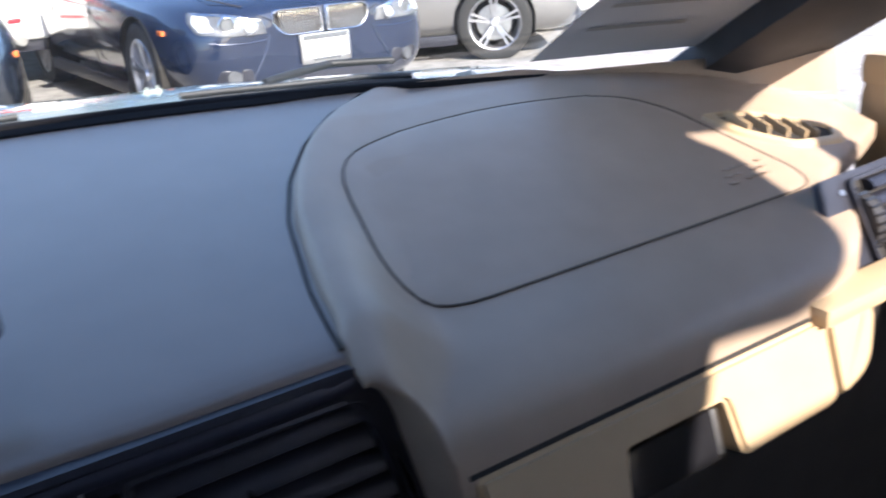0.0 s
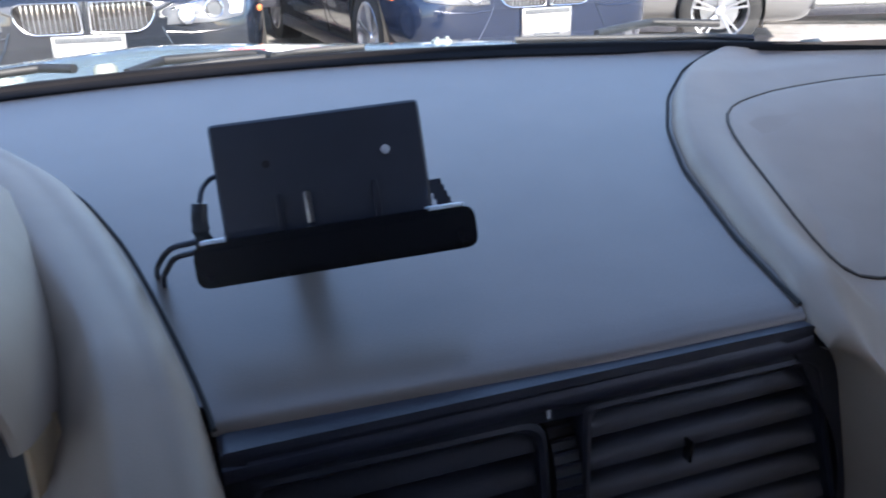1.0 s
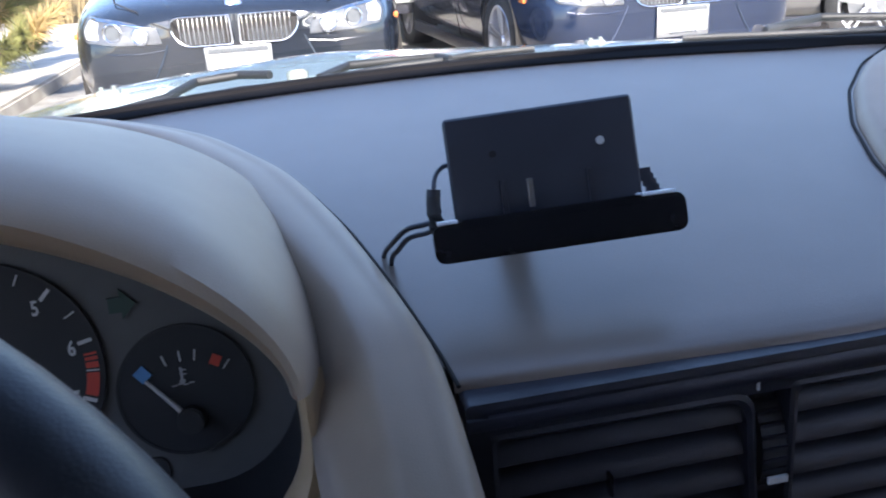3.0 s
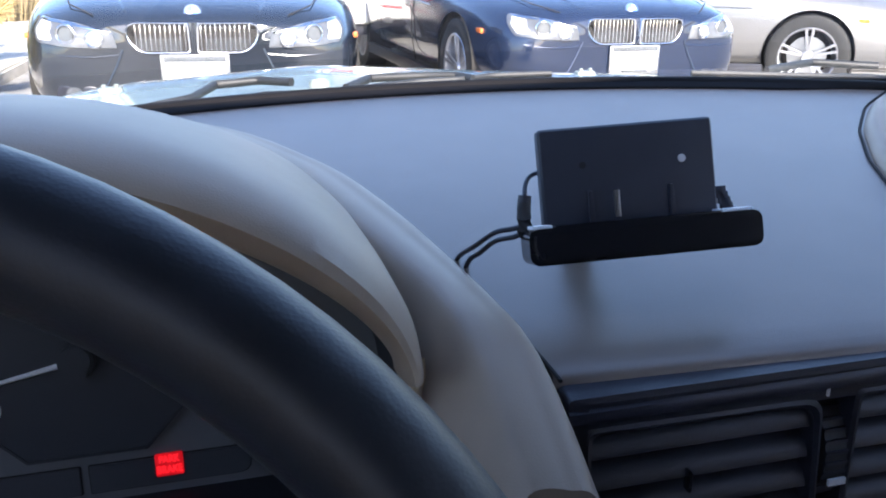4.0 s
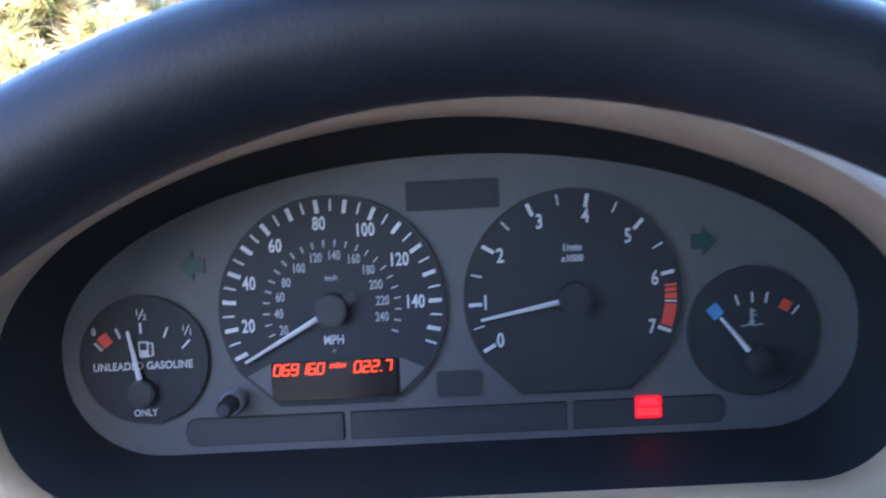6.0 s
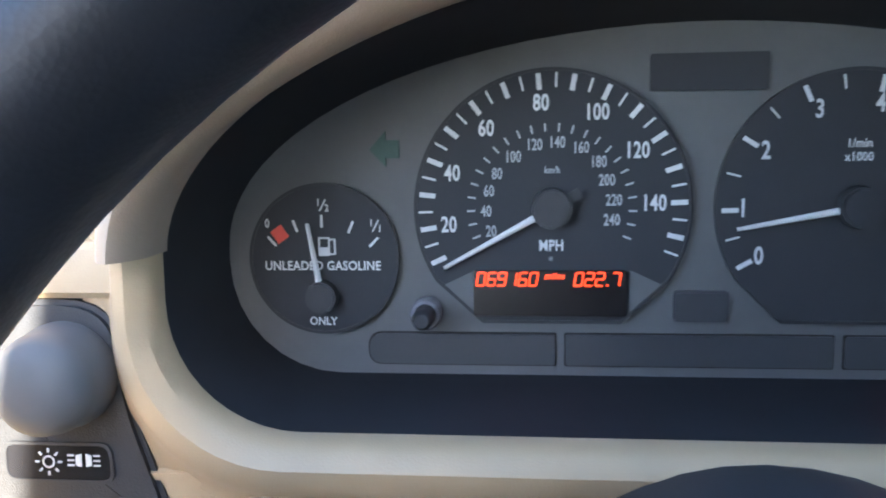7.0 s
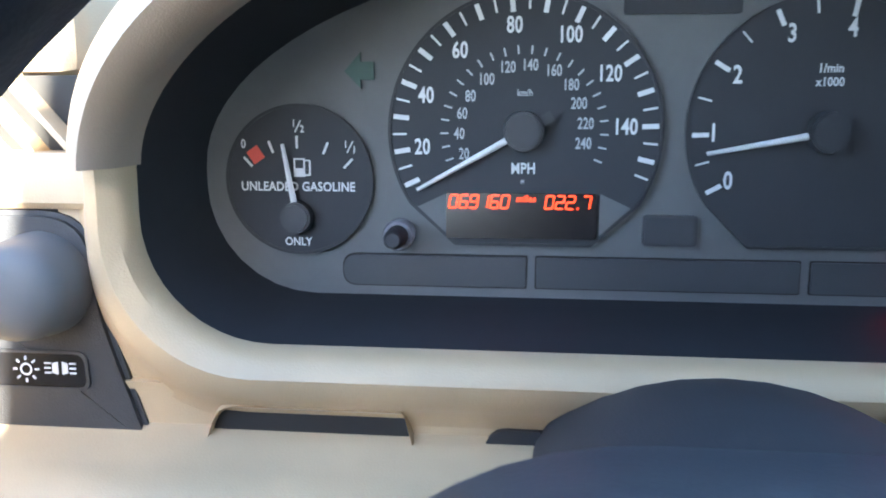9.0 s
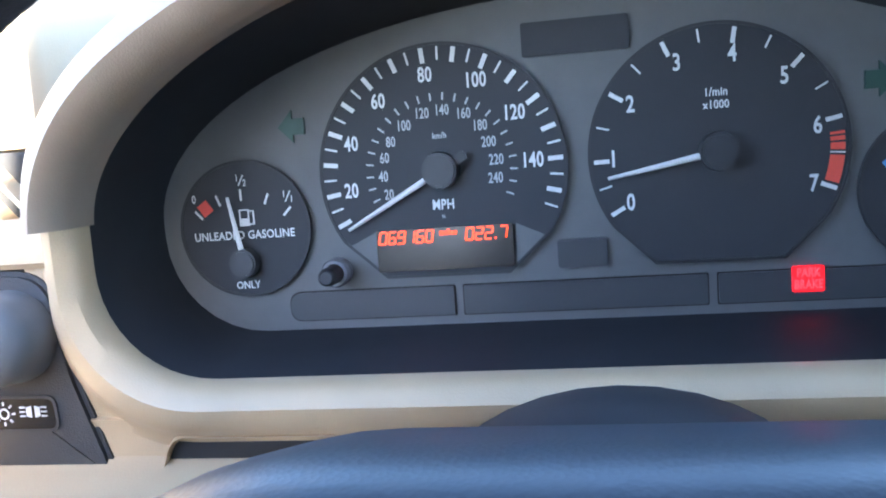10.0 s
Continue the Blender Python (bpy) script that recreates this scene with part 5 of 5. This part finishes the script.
STATIONS = [  # along, underside, half widths low, mid, shoulder, lid edge, heights of mid, shoulder, lid edge, centre
    (0.000, 0.26, 0.50, 0.60, 0.57, 0.40, 0.42, 0.61, 0.672, 0.690),
    (0.018, 0.23, 0.60, 0.69, 0.65, 0.44, 0.42, 0.63, 0.700, 0.716),
    (0.075, 0.20, 0.72, 0.77, 0.73, 0.53, 0.42, 0.66, 0.728, 0.744),
    (0.200, 0.19, 0.80, 0.84, 0.79, 0.60, 0.44, 0.70, 0.768, 0.788),
    (0.480, 0.19, 0.84, 0.895, 0.84, 0.66, 0.46, 0.745, 0.815, 0.836),
    (0.800, 0.19, 0.85, 0.908, 0.865, 0.69, 0.48, 0.77, 0.850, 0.870),
    (1.200, 0.19, 0.85, 0.908, 0.875, 0.72, 0.50, 0.82, 0.895, 0.915),
    (1.480, 0.19, 0.85, 0.908, 0.880, 0.74, 0.50, 0.84, 0.925, 0.950),
    (2.400, 0.19, 0.85, 0.908, 0.880, 0.76, 0.50, 0.87, 0.945, 0.960),
    (3.500, 0.20, 0.85, 0.908, 0.880, 0.74, 0.52, 0.89, 0.965, 0.985),
    (4.100, 0.22, 0.82, 0.88, 0.850, 0.68, 0.55, 0.90, 0.985, 1.000),
    (4.430, 0.26, 0.74, 0.80, 0.770, 0.60, 0.58, 0.88, 0.960, 0.975),
    (4.520, 0.32, 0.62, 0.68, 0.640, 0.48, 0.58, 0.80, 0.880, 0.890),
]


def apply_cut(bm, cutters):
    """Cut shapes out of a mesh."""
    me = bpy.data.meshes.new("cut")
    bm.to_mesh(me)
    bm.free()
    ob = new("cut", me)
    extra = []
    sub = ob.modifiers.new("s", "SUBSURF")
    sub.levels = sub.render_levels = 2
    for c in cutters:
        mc = bpy.data.meshes.new("c")
        c.to_mesh(mc)
        c.free()
        o = new("c", mc)
        md = ob.modifiers.new("b", "BOOLEAN")
        md.object, md.operation, md.solver = o, "DIFFERENCE", "EXACT"
        extra.append(o)
    dg = bpy.context.evaluated_depsgraph_get()
    res = bpy.data.meshes.new_from_object(ob.evaluated_get(dg))
    for o in [ob] + extra:
        d = o.data
        bpy.data.objects.remove(o)
        bpy.data.meshes.remove(d)
    out = bmesh.new()
    out.from_mesh(res)
    bpy.data.meshes.remove(res)
    return out


NOSE = {}


def surface_y(x, z):
    """How far back the nose lies at this width and height."""
    hit = NOSE["tree"].ray_cast(Vector((x, -1.0, z)), Vector((0, 1, 0)))[0]
    return hit.y if hit else 0.3


def patch(outline, lift, thick=0.02):
    """A slightly domed plate with an outline across and up, laid on the nose."""
    cx = sum(p[0] for p in outline) / len(outline)
    cz = sum(p[1] for p in outline) / len(outline)
    rings = []
    for f, o in ((1.0, thick), (1.0, -lift * 0.4), (0.95, -lift), (0.75, -lift), (0.4, -lift), (0.02, -lift)):
        rings.append([(x, surface_y(x, z) + o, z) for x, z in ((cx + (px - cx) * f, cz + (pz - cz) * f) for px, pz in outline)])
    return loft(rings, True, True)


def sedan(name, label, paint, group):
    """A saloon with its nose at the origin, looking along -y."""
    c = thing(name, label, "car", group=group)
    rings = []
    for y, zb, a, b, s, h, zm, zs, zh, zc in STATIONS:
        half = [(0.0, zb), (a * 0.7, zb), (a, zb + 0.05), (b, zm), ((b + s) / 2 + 0.01, (zm + zs) / 2 + 0.03), (s, zs), (h, zh), (h * 0.5, zh + (zc - zh) * 0.75), (0.0, zc)]
        rings.append([(x, y, z) for x, z in half] + [(-x, y, z) for x, z in half[-2:0:-1]])
    bm = loft(rings, True, True)
    cut = []
    for y in (0.75, 3.51):
        for sd in (-1, 1):
            cut.append(cyl(0.350, 0.34, 40, m=Matrix.Translation((sd * 0.86, y, 0.335)) @ pose(0, 0, 0, 0, 90, 0)))
    bm = apply_cut(bm, cut)
    NOSE["tree"] = BVHTree.FromBMesh(bm)
    part("body", bm, paint, c)
    for y in (0.75, 3.51):
        for sd in (-1, 1):
            part("wheel_arch_liner", loft([[(sd * x, y + 0.347 * math.cos(t), 0.335 + 0.347 * math.sin(t)) for t in np.linspace(-0.4, math.pi + 0.4, 24)] for x in (0.88, 0.69)], False), GAP_SHADE, c)
            part("arch_back", box((0.02, 0.72, 0.5), (sd * 0.69, y, 0.42)), GAP_SHADE, c)
            wheel_mesh(c, sd * 0.775, y, sd)
    # greenhouse
    gl = [(1.42, 0.70, 0.93, 0.93), (2.15, 0.60, 1.36, 1.395), (2.8, 0.585, 1.385, 1.42), (3.4, 0.57, 1.34, 1.375), (4.05, 0.66, 0.96, 0.985)]
    part("glazing", loft([[(0.76 if 1.42 < y < 4.05 else w, y, 0.935 + 0.01 * (y - 1.4)), (w, y, ze), (w * 0.5, y, zc), (0, y, zc + 0.003), (-w * 0.5, y, zc), (-w, y, ze), (-(0.76 if 1.42 < y < 4.05 else w), y, 0.935 + 0.01 * (y - 1.4))] for y, w, ze, zc in gl], False), CAR_GLASS, c, "dark car glass")
    part("roof", loft([[(x * w, y, ze + (zc - ze) * (1 - x * x) + 0.006) for x in np.linspace(-1, 1, 9)] for y, w, ze, zc in ((2.05, 0.60, 1.33, 1.37), (2.2, 0.605, 1.37, 1.405), (2.8, 0.59, 1.392, 1.428), (3.45, 0.575, 1.335, 1.375))], False), paint, c)
    for sd in (-1, 1):
        part("pillar", loft([[(sd * (x + a), y + b, z) for a, b in ((-0.03, 0), (0.012, -0.01), (0.015, 0.05), (-0.02, 0.05))] for x, y, z in ((0.745, 1.36, 0.93), (0.68, 1.75, 1.16), (0.605, 2.12, 1.36))], True, True), paint, c)
        part("pillar", loft([[(sd * (x + a), y + b, z) for a, b in ((-0.02, -0.04), (0.012, -0.04), (0.012, 0.04), (-0.02, 0.04))] for x, y, z in ((0.77, 2.62, 0.94), (0.69, 2.66, 1.18), (0.60, 2.7, 1.385))], True, True), BLACK_GLOSS, c)
        mr = part("mirror", box((0.20, 0.11, 0.125), (sd * 0.90, 1.72, 1.00), 0.04, 3), paint, c)
        part("mirror_foot", box((0.10, 0.05, 0.03), (sd * 0.80, 1.70, 0.955), 0.01), BLACK, mr)
        part("door_handle", box((0.022, 0.20, 0.028), (sd * 0.905, 2.45, 0.80), 0.008), paint, c)
        part("sill", box((0.05, 2.1, 0.09), (sd * 0.865, 2.13, 0.215), 0.02), BLACK, c)
        # nose details
        hl = part("headlamp", patch([(sd * x, z) for x, z in rounded([(0.365, 0.566), (0.383, 0.648), (0.56, 0.690), (0.735, 0.712), (0.768, 0.66), (0.745, 0.592), (0.60, 0.572)], (0.010, 0.02, 0.05, 0.02, 0.03, 0.02, 0.05), 5)], 0.010), LAMP_PALE, c, "clear headlamp with twin lamps")
        for hx, hz, hr, eye in ((0.465, 0.613, 0.044, LAMP_GLASS), (0.595, 0.635, 0.050, LAMP_DARK)):
            mm = Matrix.Translation((sd * hx, surface_y(sd * hx, hz) - 0.016, hz)) @ pose(0, 0, 0, 90, 0, sd * 14)
            part("lamp_ring", loft([[(q * math.cos(a), q * math.sin(a), z) for a in (2 * math.pi * k / 28 for k in range(28))] for q, z in ((hr, -0.02), (hr, 0.006), (hr - 0.006, 0.010), (hr - 0.011, 0.004))], True), CHROME, hl, "bright lamp ring", m=mm)
            part("lamp_eye", cyl(hr - 0.010, 0.012, 26, r2=hr - 0.018, m=mm @ Matrix.Translation((0, 0, 0.001)), bevel=0.002), eye, hl)
        part("lamp_brow", patch([(sd * x, z) for x, z in rounded([(0.385, 0.636), (0.58, 0.678), (0.72, 0.697), (0.728, 0.709), (0.58, 0.692), (0.383, 0.648)], 0.004, 3)], 0.016), CHROME, hl, "bright upper trim")
        part("lamp_corner", patch([(sd * x, z) for x, z in rounded([(0.668, 0.605), (0.672, 0.686), (0.728, 0.698), (0.752, 0.655), (0.735, 0.605)], 0.008, 3)], 0.0125), LAMP_GLASS, hl, "pale corner lens")
        part("bumper_crease", tube([(sd * x, surface_y(sd * x, z) + 0.001, z) for x, z in ((0.340, 0.56), (0.375, 0.48), (0.42, 0.40), (0.47, 0.33))], 0.007, 8), paint, c)
        part("bumper_step", tube([(sd * x, surface_y(sd * x, z) + 0.001, z) for x, z in ((0.36, 0.535), (0.48, 0.525), (0.60, 0.53), (0.70, 0.545))], 0.006, 8), paint, c)
        part("fog_recess", patch([(sd * x, z) for x, z in rounded([(0.46, 0.29), (0.48, 0.385), (0.66, 0.39), (0.69, 0.31)], 0.025, 5)], 0.003), BLACK, c, "black fog lamp recess")
        part("fog_lamp", cyl(0.042, 0.03, 24, m=Matrix.Translation((sd * 0.585, surface_y(sd * 0.585, 0.34) - 0.004, 0.34)) @ pose(0, 0, 0, 90, 0, sd * 20), bevel=0.004), LAMP_PALE, c, "round fog lamp")
        part("side_marker", box((0.020, 0.085, 0.028), (sd * 0.850, 0.37, 0.600), 0.005), AMBER, c, "amber side marker")
        ko = rounded([(sd * 0.016, 0.548), (sd * 0.022, 0.690), (sd * 0.300, 0.690), (sd * 0.328, 0.640), (sd * 0.270, 0.545)], (0.02, 0.02, 0.035, 0.05, 0.06), 6)
        cxk, czk = sd * 0.170, 0.618
        kf = min(surface_y(sd * x, 0.6) for x in (0.05, 0.15, 0.28)) - 0.008
        kd = part("kidney_grille", extrude_outline([(cxk + (x - cxk) * 0.97, czk + (z - czk) * 0.97) for x, z in ko], 0, 0.02), GAP_SHADE, c, "dark grille in a chrome surround", m=Matrix(((1, 0, 0, 0), (0, 0, 1, kf), (0, 1, 0, 0), (0, 0, 0, 1))))
        part("surround", loft([[(cxk + (x - cxk) * f, kf - o + 0.03 * (abs(x) / 0.33) ** 2, czk + (z - czk) * f) for x, z in ko] for f, o in ((1.04, -0.02), (1.04, 0.016), (1.01, 0.026), (0.955, 0.024), (0.94, 0.002))], True), CHROME, kd, "chrome surround")
        for k in range(12):
            x = 0.038 + 0.0235 * k
            zl = 0.556 + (0.03 * max(0, k - 8) / 3)
            part("grille_bar", box((0.0055, 0.012, 0.682 - zl), (sd * x, kf - 0.008 + 0.02 * (x / 0.33) ** 2, (0.682 + zl) / 2), 0.002), CHROME, kd)
        part("lower_mesh", join(*[box((0.21, 0.004, 0.0045), (sd * 0.160, kf - 0.002, 0.560 + 0.0125 * q)) for q in range(5)]), LAMP_DARK, kd)
    bz = 0.738
    by = surface_y(0, bz)
    mb = Matrix.Translation((0, by - 0.004, bz)) @ pose(0, 0, 0, 58, 0, 0)
    bd = part("badge", cyl(0.041, 0.012, 32, m=mb, bevel=0.003), CHROME, c, "round blue and white badge")
    for k in range(4):
        q = bmesh.new()
        vs = [q.verts.new((0, 0, 0))] + [q.verts.new((0.027 * math.cos(a), 0.027 * math.sin(a), 0)) for a in np.linspace(k * math.pi / 2, (k + 1) * math.pi / 2, 7)]
        q.faces.new(vs)
        part("badge_field", q, BADGE_BLUE if k % 2 else PLATE_WHITE, bd, m=mb @ Matrix.Translation((0, 0, 0.0068)), smooth=False)
    pl = part("plate_holder", box((0.335, 0.018, 0.175), (0, -0.012, 0.450), 0.008), STEEL, c, "metal plate frame")
    part("plate", box((0.300, 0.006, 0.105), (0, -0.022, 0.447), 0.004), PLATE_WHITE, pl, "white plate insert")
    part("plate_strip", box((0.300, 0.006, 0.028), (0, -0.0225, 0.517), 0.002), LAMP_DARK, pl)
    part("plate_bar", box((0.17, 0.004, 0.016), (0, -0.026, 0.388), 0.001), LAMP_DARK, pl, "dark illegible bar")
    part("lower_intake", extrude_outline(rounded([(-0.38, 0.235), (0.38, 0.235), (0.34, 0.315), (-0.34, 0.315)], 0.03), 0, 0.03), BLACK, c, "black lower intake", m=Matrix(((1, 0, 0, 0), (0, 0, 1, -0.012), (0, 1, 0, 0), (0, 0, 0, 1))))
    for sd in (-1, 1):
        part("hood_line", tube([(sd * x, y, z) for x, y, z in ((0.325, 0.09, 0.742), (0.40, 0.4, 0.826), (0.50, 0.8, 0.866), (0.60, 1.25, 0.908))], 0.006, 6), paint, c)
        part("hood_gap", tube([(sd * x, y, z) for x, y, z in ((0.47, 0.06, 0.722), (0.60, 0.20, 0.766), (0.66, 0.48, 0.812), (0.695, 0.8, 0.853), (0.725, 1.2, 0.898), (0.74, 1.42, 0.922))], 0.0035, 5), GAP_SHADE, c, "dark panel gap")
        part("wiper", tube([(sd * 0.1, 1.42, 0.962), (sd * 0.1 + 0.3, 1.47, 0.985), (sd * 0.1 + 0.55, 1.50, 0.985)], 0.009, 6), RUBBER, c)
        for y0 in (1.62, 2.68):
            part("door_gap", tube([(sd * 0.872, y0, 0.88), (sd * 0.914, y0 + 0.02, 0.62), (sd * 0.912, y0 + 0.04, 0.48), (sd * 0.87, y0 + 0.06, 0.27)], 0.004, 5), GAP_SHADE, c, "dark door gap")
        part("swage_line", tube([(sd * 0.905, 1.2, 0.70), (sd * 0.912, 2.2, 0.735), (sd * 0.908, 3.1, 0.76)], 0.006, 6), paint, c)
        part("tail_lamp", box((0.30, 0.10, 0.15), (sd * 0.66, 4.45, 0.80), 0.03), TAIL_RED, c, "red tail lamp")
    return c


black_car = sedan("sedan", "parked glossy black saloon with chrome kidney grilles", PAINT_BLACK, "parked cars")
blue_car = sedan("sedan", "parked dark blue saloon with chrome kidney grilles", PAINT_BLUE, "parked cars")
silver_car = sedan("sedan", "parked silver saloon with double-spoke alloy wheels", PAINT_SILVER, "parked cars")


def park(c, x, y, yaw):
    c.location, c.rotation_euler = (x, y, lot_z(x)), (0, radians(2.2) * math.cos(radians(yaw)), radians(yaw))


park(black_car, -0.106, 4.11, -0.8)
park(blue_car, 2.41, 4.38, 4.6)
park(silver_car, 5.64, 5.98, 58)
white_car = sedan("sedan", "parked white saloon beyond the others", PAINT_WHITE, "parked cars")
park(white_car, 8.6, 6.5, 66)


def suv():
    c = thing("suv", "parked white utility car showing red tail lamps", "car", group="parked cars")
    st = ((0.0, 0.60, 0.80, 0.45, 1.0), (0.06, 0.78, 0.90, 0.35, 1.08), (0.5, 0.88, 0.94, 0.28, 1.12), (2.5, 0.88, 0.94, 0.28, 1.1), (3.8, 0.86, 0.92, 0.28, 1.0), (4.5, 0.7, 0.8, 0.4, 0.8))
    part("body", loft([[(w1 * 0.9, y, zb), (w1, y, zb + 0.15), (w2, y, 0.7), (w2 * 0.97, y, zt - 0.08), (w2 * 0.88, y, zt), (-w2 * 0.88, y, zt), (-w2 * 0.97, y, zt - 0.08), (-w2, y, 0.7), (-w1, y, zb + 0.15), (-w1 * 0.9, y, zb)] for y, w1, w2, zb, zt in st], True, True), PAINT_WHITE, c)
    part("cabin", loft([[(w, y, 1.05), (w * 0.86, y + 0.0, zt), (-w * 0.86, y, zt), (-w, y, 1.05)] for y, w, zt in ((0.1, 0.80, 1.2), (0.35, 0.82, 1.62), (2.4, 0.8, 1.66), (3.2, 0.8, 1.15))], True, True), CAR_GLASS, c)
    part("bumper", box((1.75, 0.16, 0.20), (0, -0.02, 0.50), 0.05, 3), PAINT_WHITE, c)
    part("valance", box((1.5, 0.12, 0.12), (0, 0.02, 0.36), 0.03), BLACK, c)
    for sd in (-1, 1):
        part("tail_lamp", box((0.36, 0.06, 0.16), (sd * 0.64, 0.0, 0.90), 0.03, 3), TAIL_RED, c, "red tail lamp")
        part("reflector", box((0.20, 0.02, 0.04), (sd * 0.62, -0.10, 0.56), 0.006), TAIL_RED, c)
        part("exhaust", cyl(0.045, 0.16, 20, m=Matrix.Translation((sd * 0.55, -0.02, 0.40)) @ pose(0, 0, 0, 90, 0, 0)), STEEL, c)
        for y in (0.85, 3.65):
            wheel_mesh(c, sd * 0.82, y, sd, 0.36)
    return c


white_suv = suv()
park(white_suv, 1.62, 7.6, 2)


# ---- planting beside the lot ----
def needle_tuft(bm, at, way, n, length, rnd):
    """A spray of thin needles round the tip of a twig."""
    w = Vector(way).normalized()
    for _ in range(n):
        d = (w + Vector((rnd.uniform(-1, 1), rnd.uniform(-1, 1), rnd.uniform(-1, 1))) * 0.85).normalized()
        side = d.cross(Vector((rnd.uniform(-1, 1), rnd.uniform(-1, 1), rnd.uniform(-1, 1)))).normalized() * 0.0052
        p = Vector(at) - w * rnd.uniform(0, 0.16)
        q = p + d * length * rnd.uniform(0.7, 1.2) + Vector((0, 0, -0.012))
        v = [bm.verts.new(c) for c in (p - side, p + side, q)]
        bm.faces.new(v)


def pine(x, y, height, seed, spread=1.0, needles=46):
    rnd = random.Random(seed)
    t = thing("pine_tree", "pine with long green and dry golden needles", "tree", (x, y, 0.15), "pines")
    trunk = [(0.02 * math.sin(k), 0.02 * math.cos(2 * k), height * k / 8) for k in range(9)]
    part("trunk", tube(trunk, 0.085, 10, 0.25), BARK, t)
    green, tan, limbs = bmesh.new(), bmesh.new(), []
    for k in range(34):
        z = height * (0.06 + 0.90 * k / 34)
        a = k * 2.4 + rnd.uniform(-0.3, 0.3)
        ln = spread * (1.15 - 0.75 * k / 34) * rnd.uniform(0.8, 1.15)
        p0 = Vector((0, 0, z))
        pts = [p0 + Vector((math.cos(a) * ln * s, math.sin(a) * ln * s, -0.10 * ln * s + 0.28 * ln * s * s)) for s in (0, 0.35, 0.7, 1.0)]
        limbs.append(tube(pts, 0.022 * (1.2 - 0.6 * k / 34), 6, 0.3))
        for s in (0.35, 0.5, 0.65, 0.8, 0.9, 1.0):
            for tw in range(5):
                b = a + rnd.uniform(-1.2, 1.2)
                c = p0 + Vector((math.cos(a) * ln * s, math.sin(a) * ln * s, -0.10 * ln * s + 0.28 * ln * s * s))
                d = Vector((math.cos(b), math.sin(b), rnd.uniform(0.1, 0.8)))
                tip = c + d * rnd.uniform(0.10, 0.26)
                limbs.append(tube([c, (c + tip) / 2 + Vector((0, 0, -0.015)), tip], 0.006, 4, 0.5))
                needle_tuft(tan if rnd.random() < 0.36 else green, tip, d, needles, 0.165, rnd)
    part("limbs", join(*limbs), BARK, t)
    part("green_needles", green, NEEDLE_GREEN, t, smooth=False)
    part("dry_needles", tan, NEEDLE_TAN, t, smooth=False)
    return t


pine(-2.85, 6.15, 2.4, 3, 1.1, 110)
pine(-4.3, 7.6, 3.0, 8, 1.3, 40)
pine(-3.7, 5.2, 1.7, 12, 0.8, 90)


def rock(x, y, r, seed):
    rnd = random.Random(seed)
    bm = bmesh.new()
    bmesh.ops.create_icosphere(bm, subdivisions=3, radius=1.0)
    for v in bm.verts:
        n = noise.noise(v.co * 1.4 + Vector((seed, 0, 0))) * 0.35 + noise.noise(v.co * 4 + Vector((0, seed, 0))) * 0.1
        v.co = Vector((v.co.x * 1.25, v.co.y, v.co.z * 0.7)) * (r * (1 + n))
    ob = obj("rock", bm, ROCK)
    ob.location, ob.rotation_euler = (x, y, 0.15 + r * 0.35), (0, 0, rnd.uniform(0, 6))
    tagged(ob, "pale rounded boulder on the ground under the pines", "rock", "boulders")


for k, (x, y, r) in enumerate(((-3.4, 5.3, 0.22), (-2.8, 5.5, 0.16), (-4.1, 5.7, 0.26), (-3.75, 6.4, 0.2), (-2.4, 6.2, 0.13))):
    rock(x, y, r, k + 2)


def brush(x, y, h, seed, n=380):
    rnd = random.Random(seed)
    bm = bmesh.new()
    for _ in range(n):
        a, s = rnd.uniform(0, 6.28), rnd.random() ** 0.6
        p = Vector((math.cos(a) * s * h * 0.5, math.sin(a) * s * h * 0.5, 0))
        q = p * 1.7 + Vector((rnd.uniform(-0.1, 0.1), rnd.uniform(-0.1, 0.1), h * rnd.uniform(0.5, 1.0)))
        sd = Vector((rnd.uniform(-1, 1), rnd.uniform(-1, 1), 0)).normalized() * 0.012
        bm.faces.new([bm.verts.new(c) for c in (p - sd, p + sd, q)])
    ob = obj("shrub", bm, BRUSH, smooth=False)
    ob.location = (x, y, 0)
    tagged(ob, "dry brown leafless shrub at the edge of the lot", "shrub", "shrubs")


for k in range(16):
    brush(-7.5 + 0.9 * k + 0.3 * math.sin(k * 5), 14.5 + 1.6 * math.sin(k * 2.3), 0.9 + 0.3 * math.sin(k * 1.7), 40 + k)
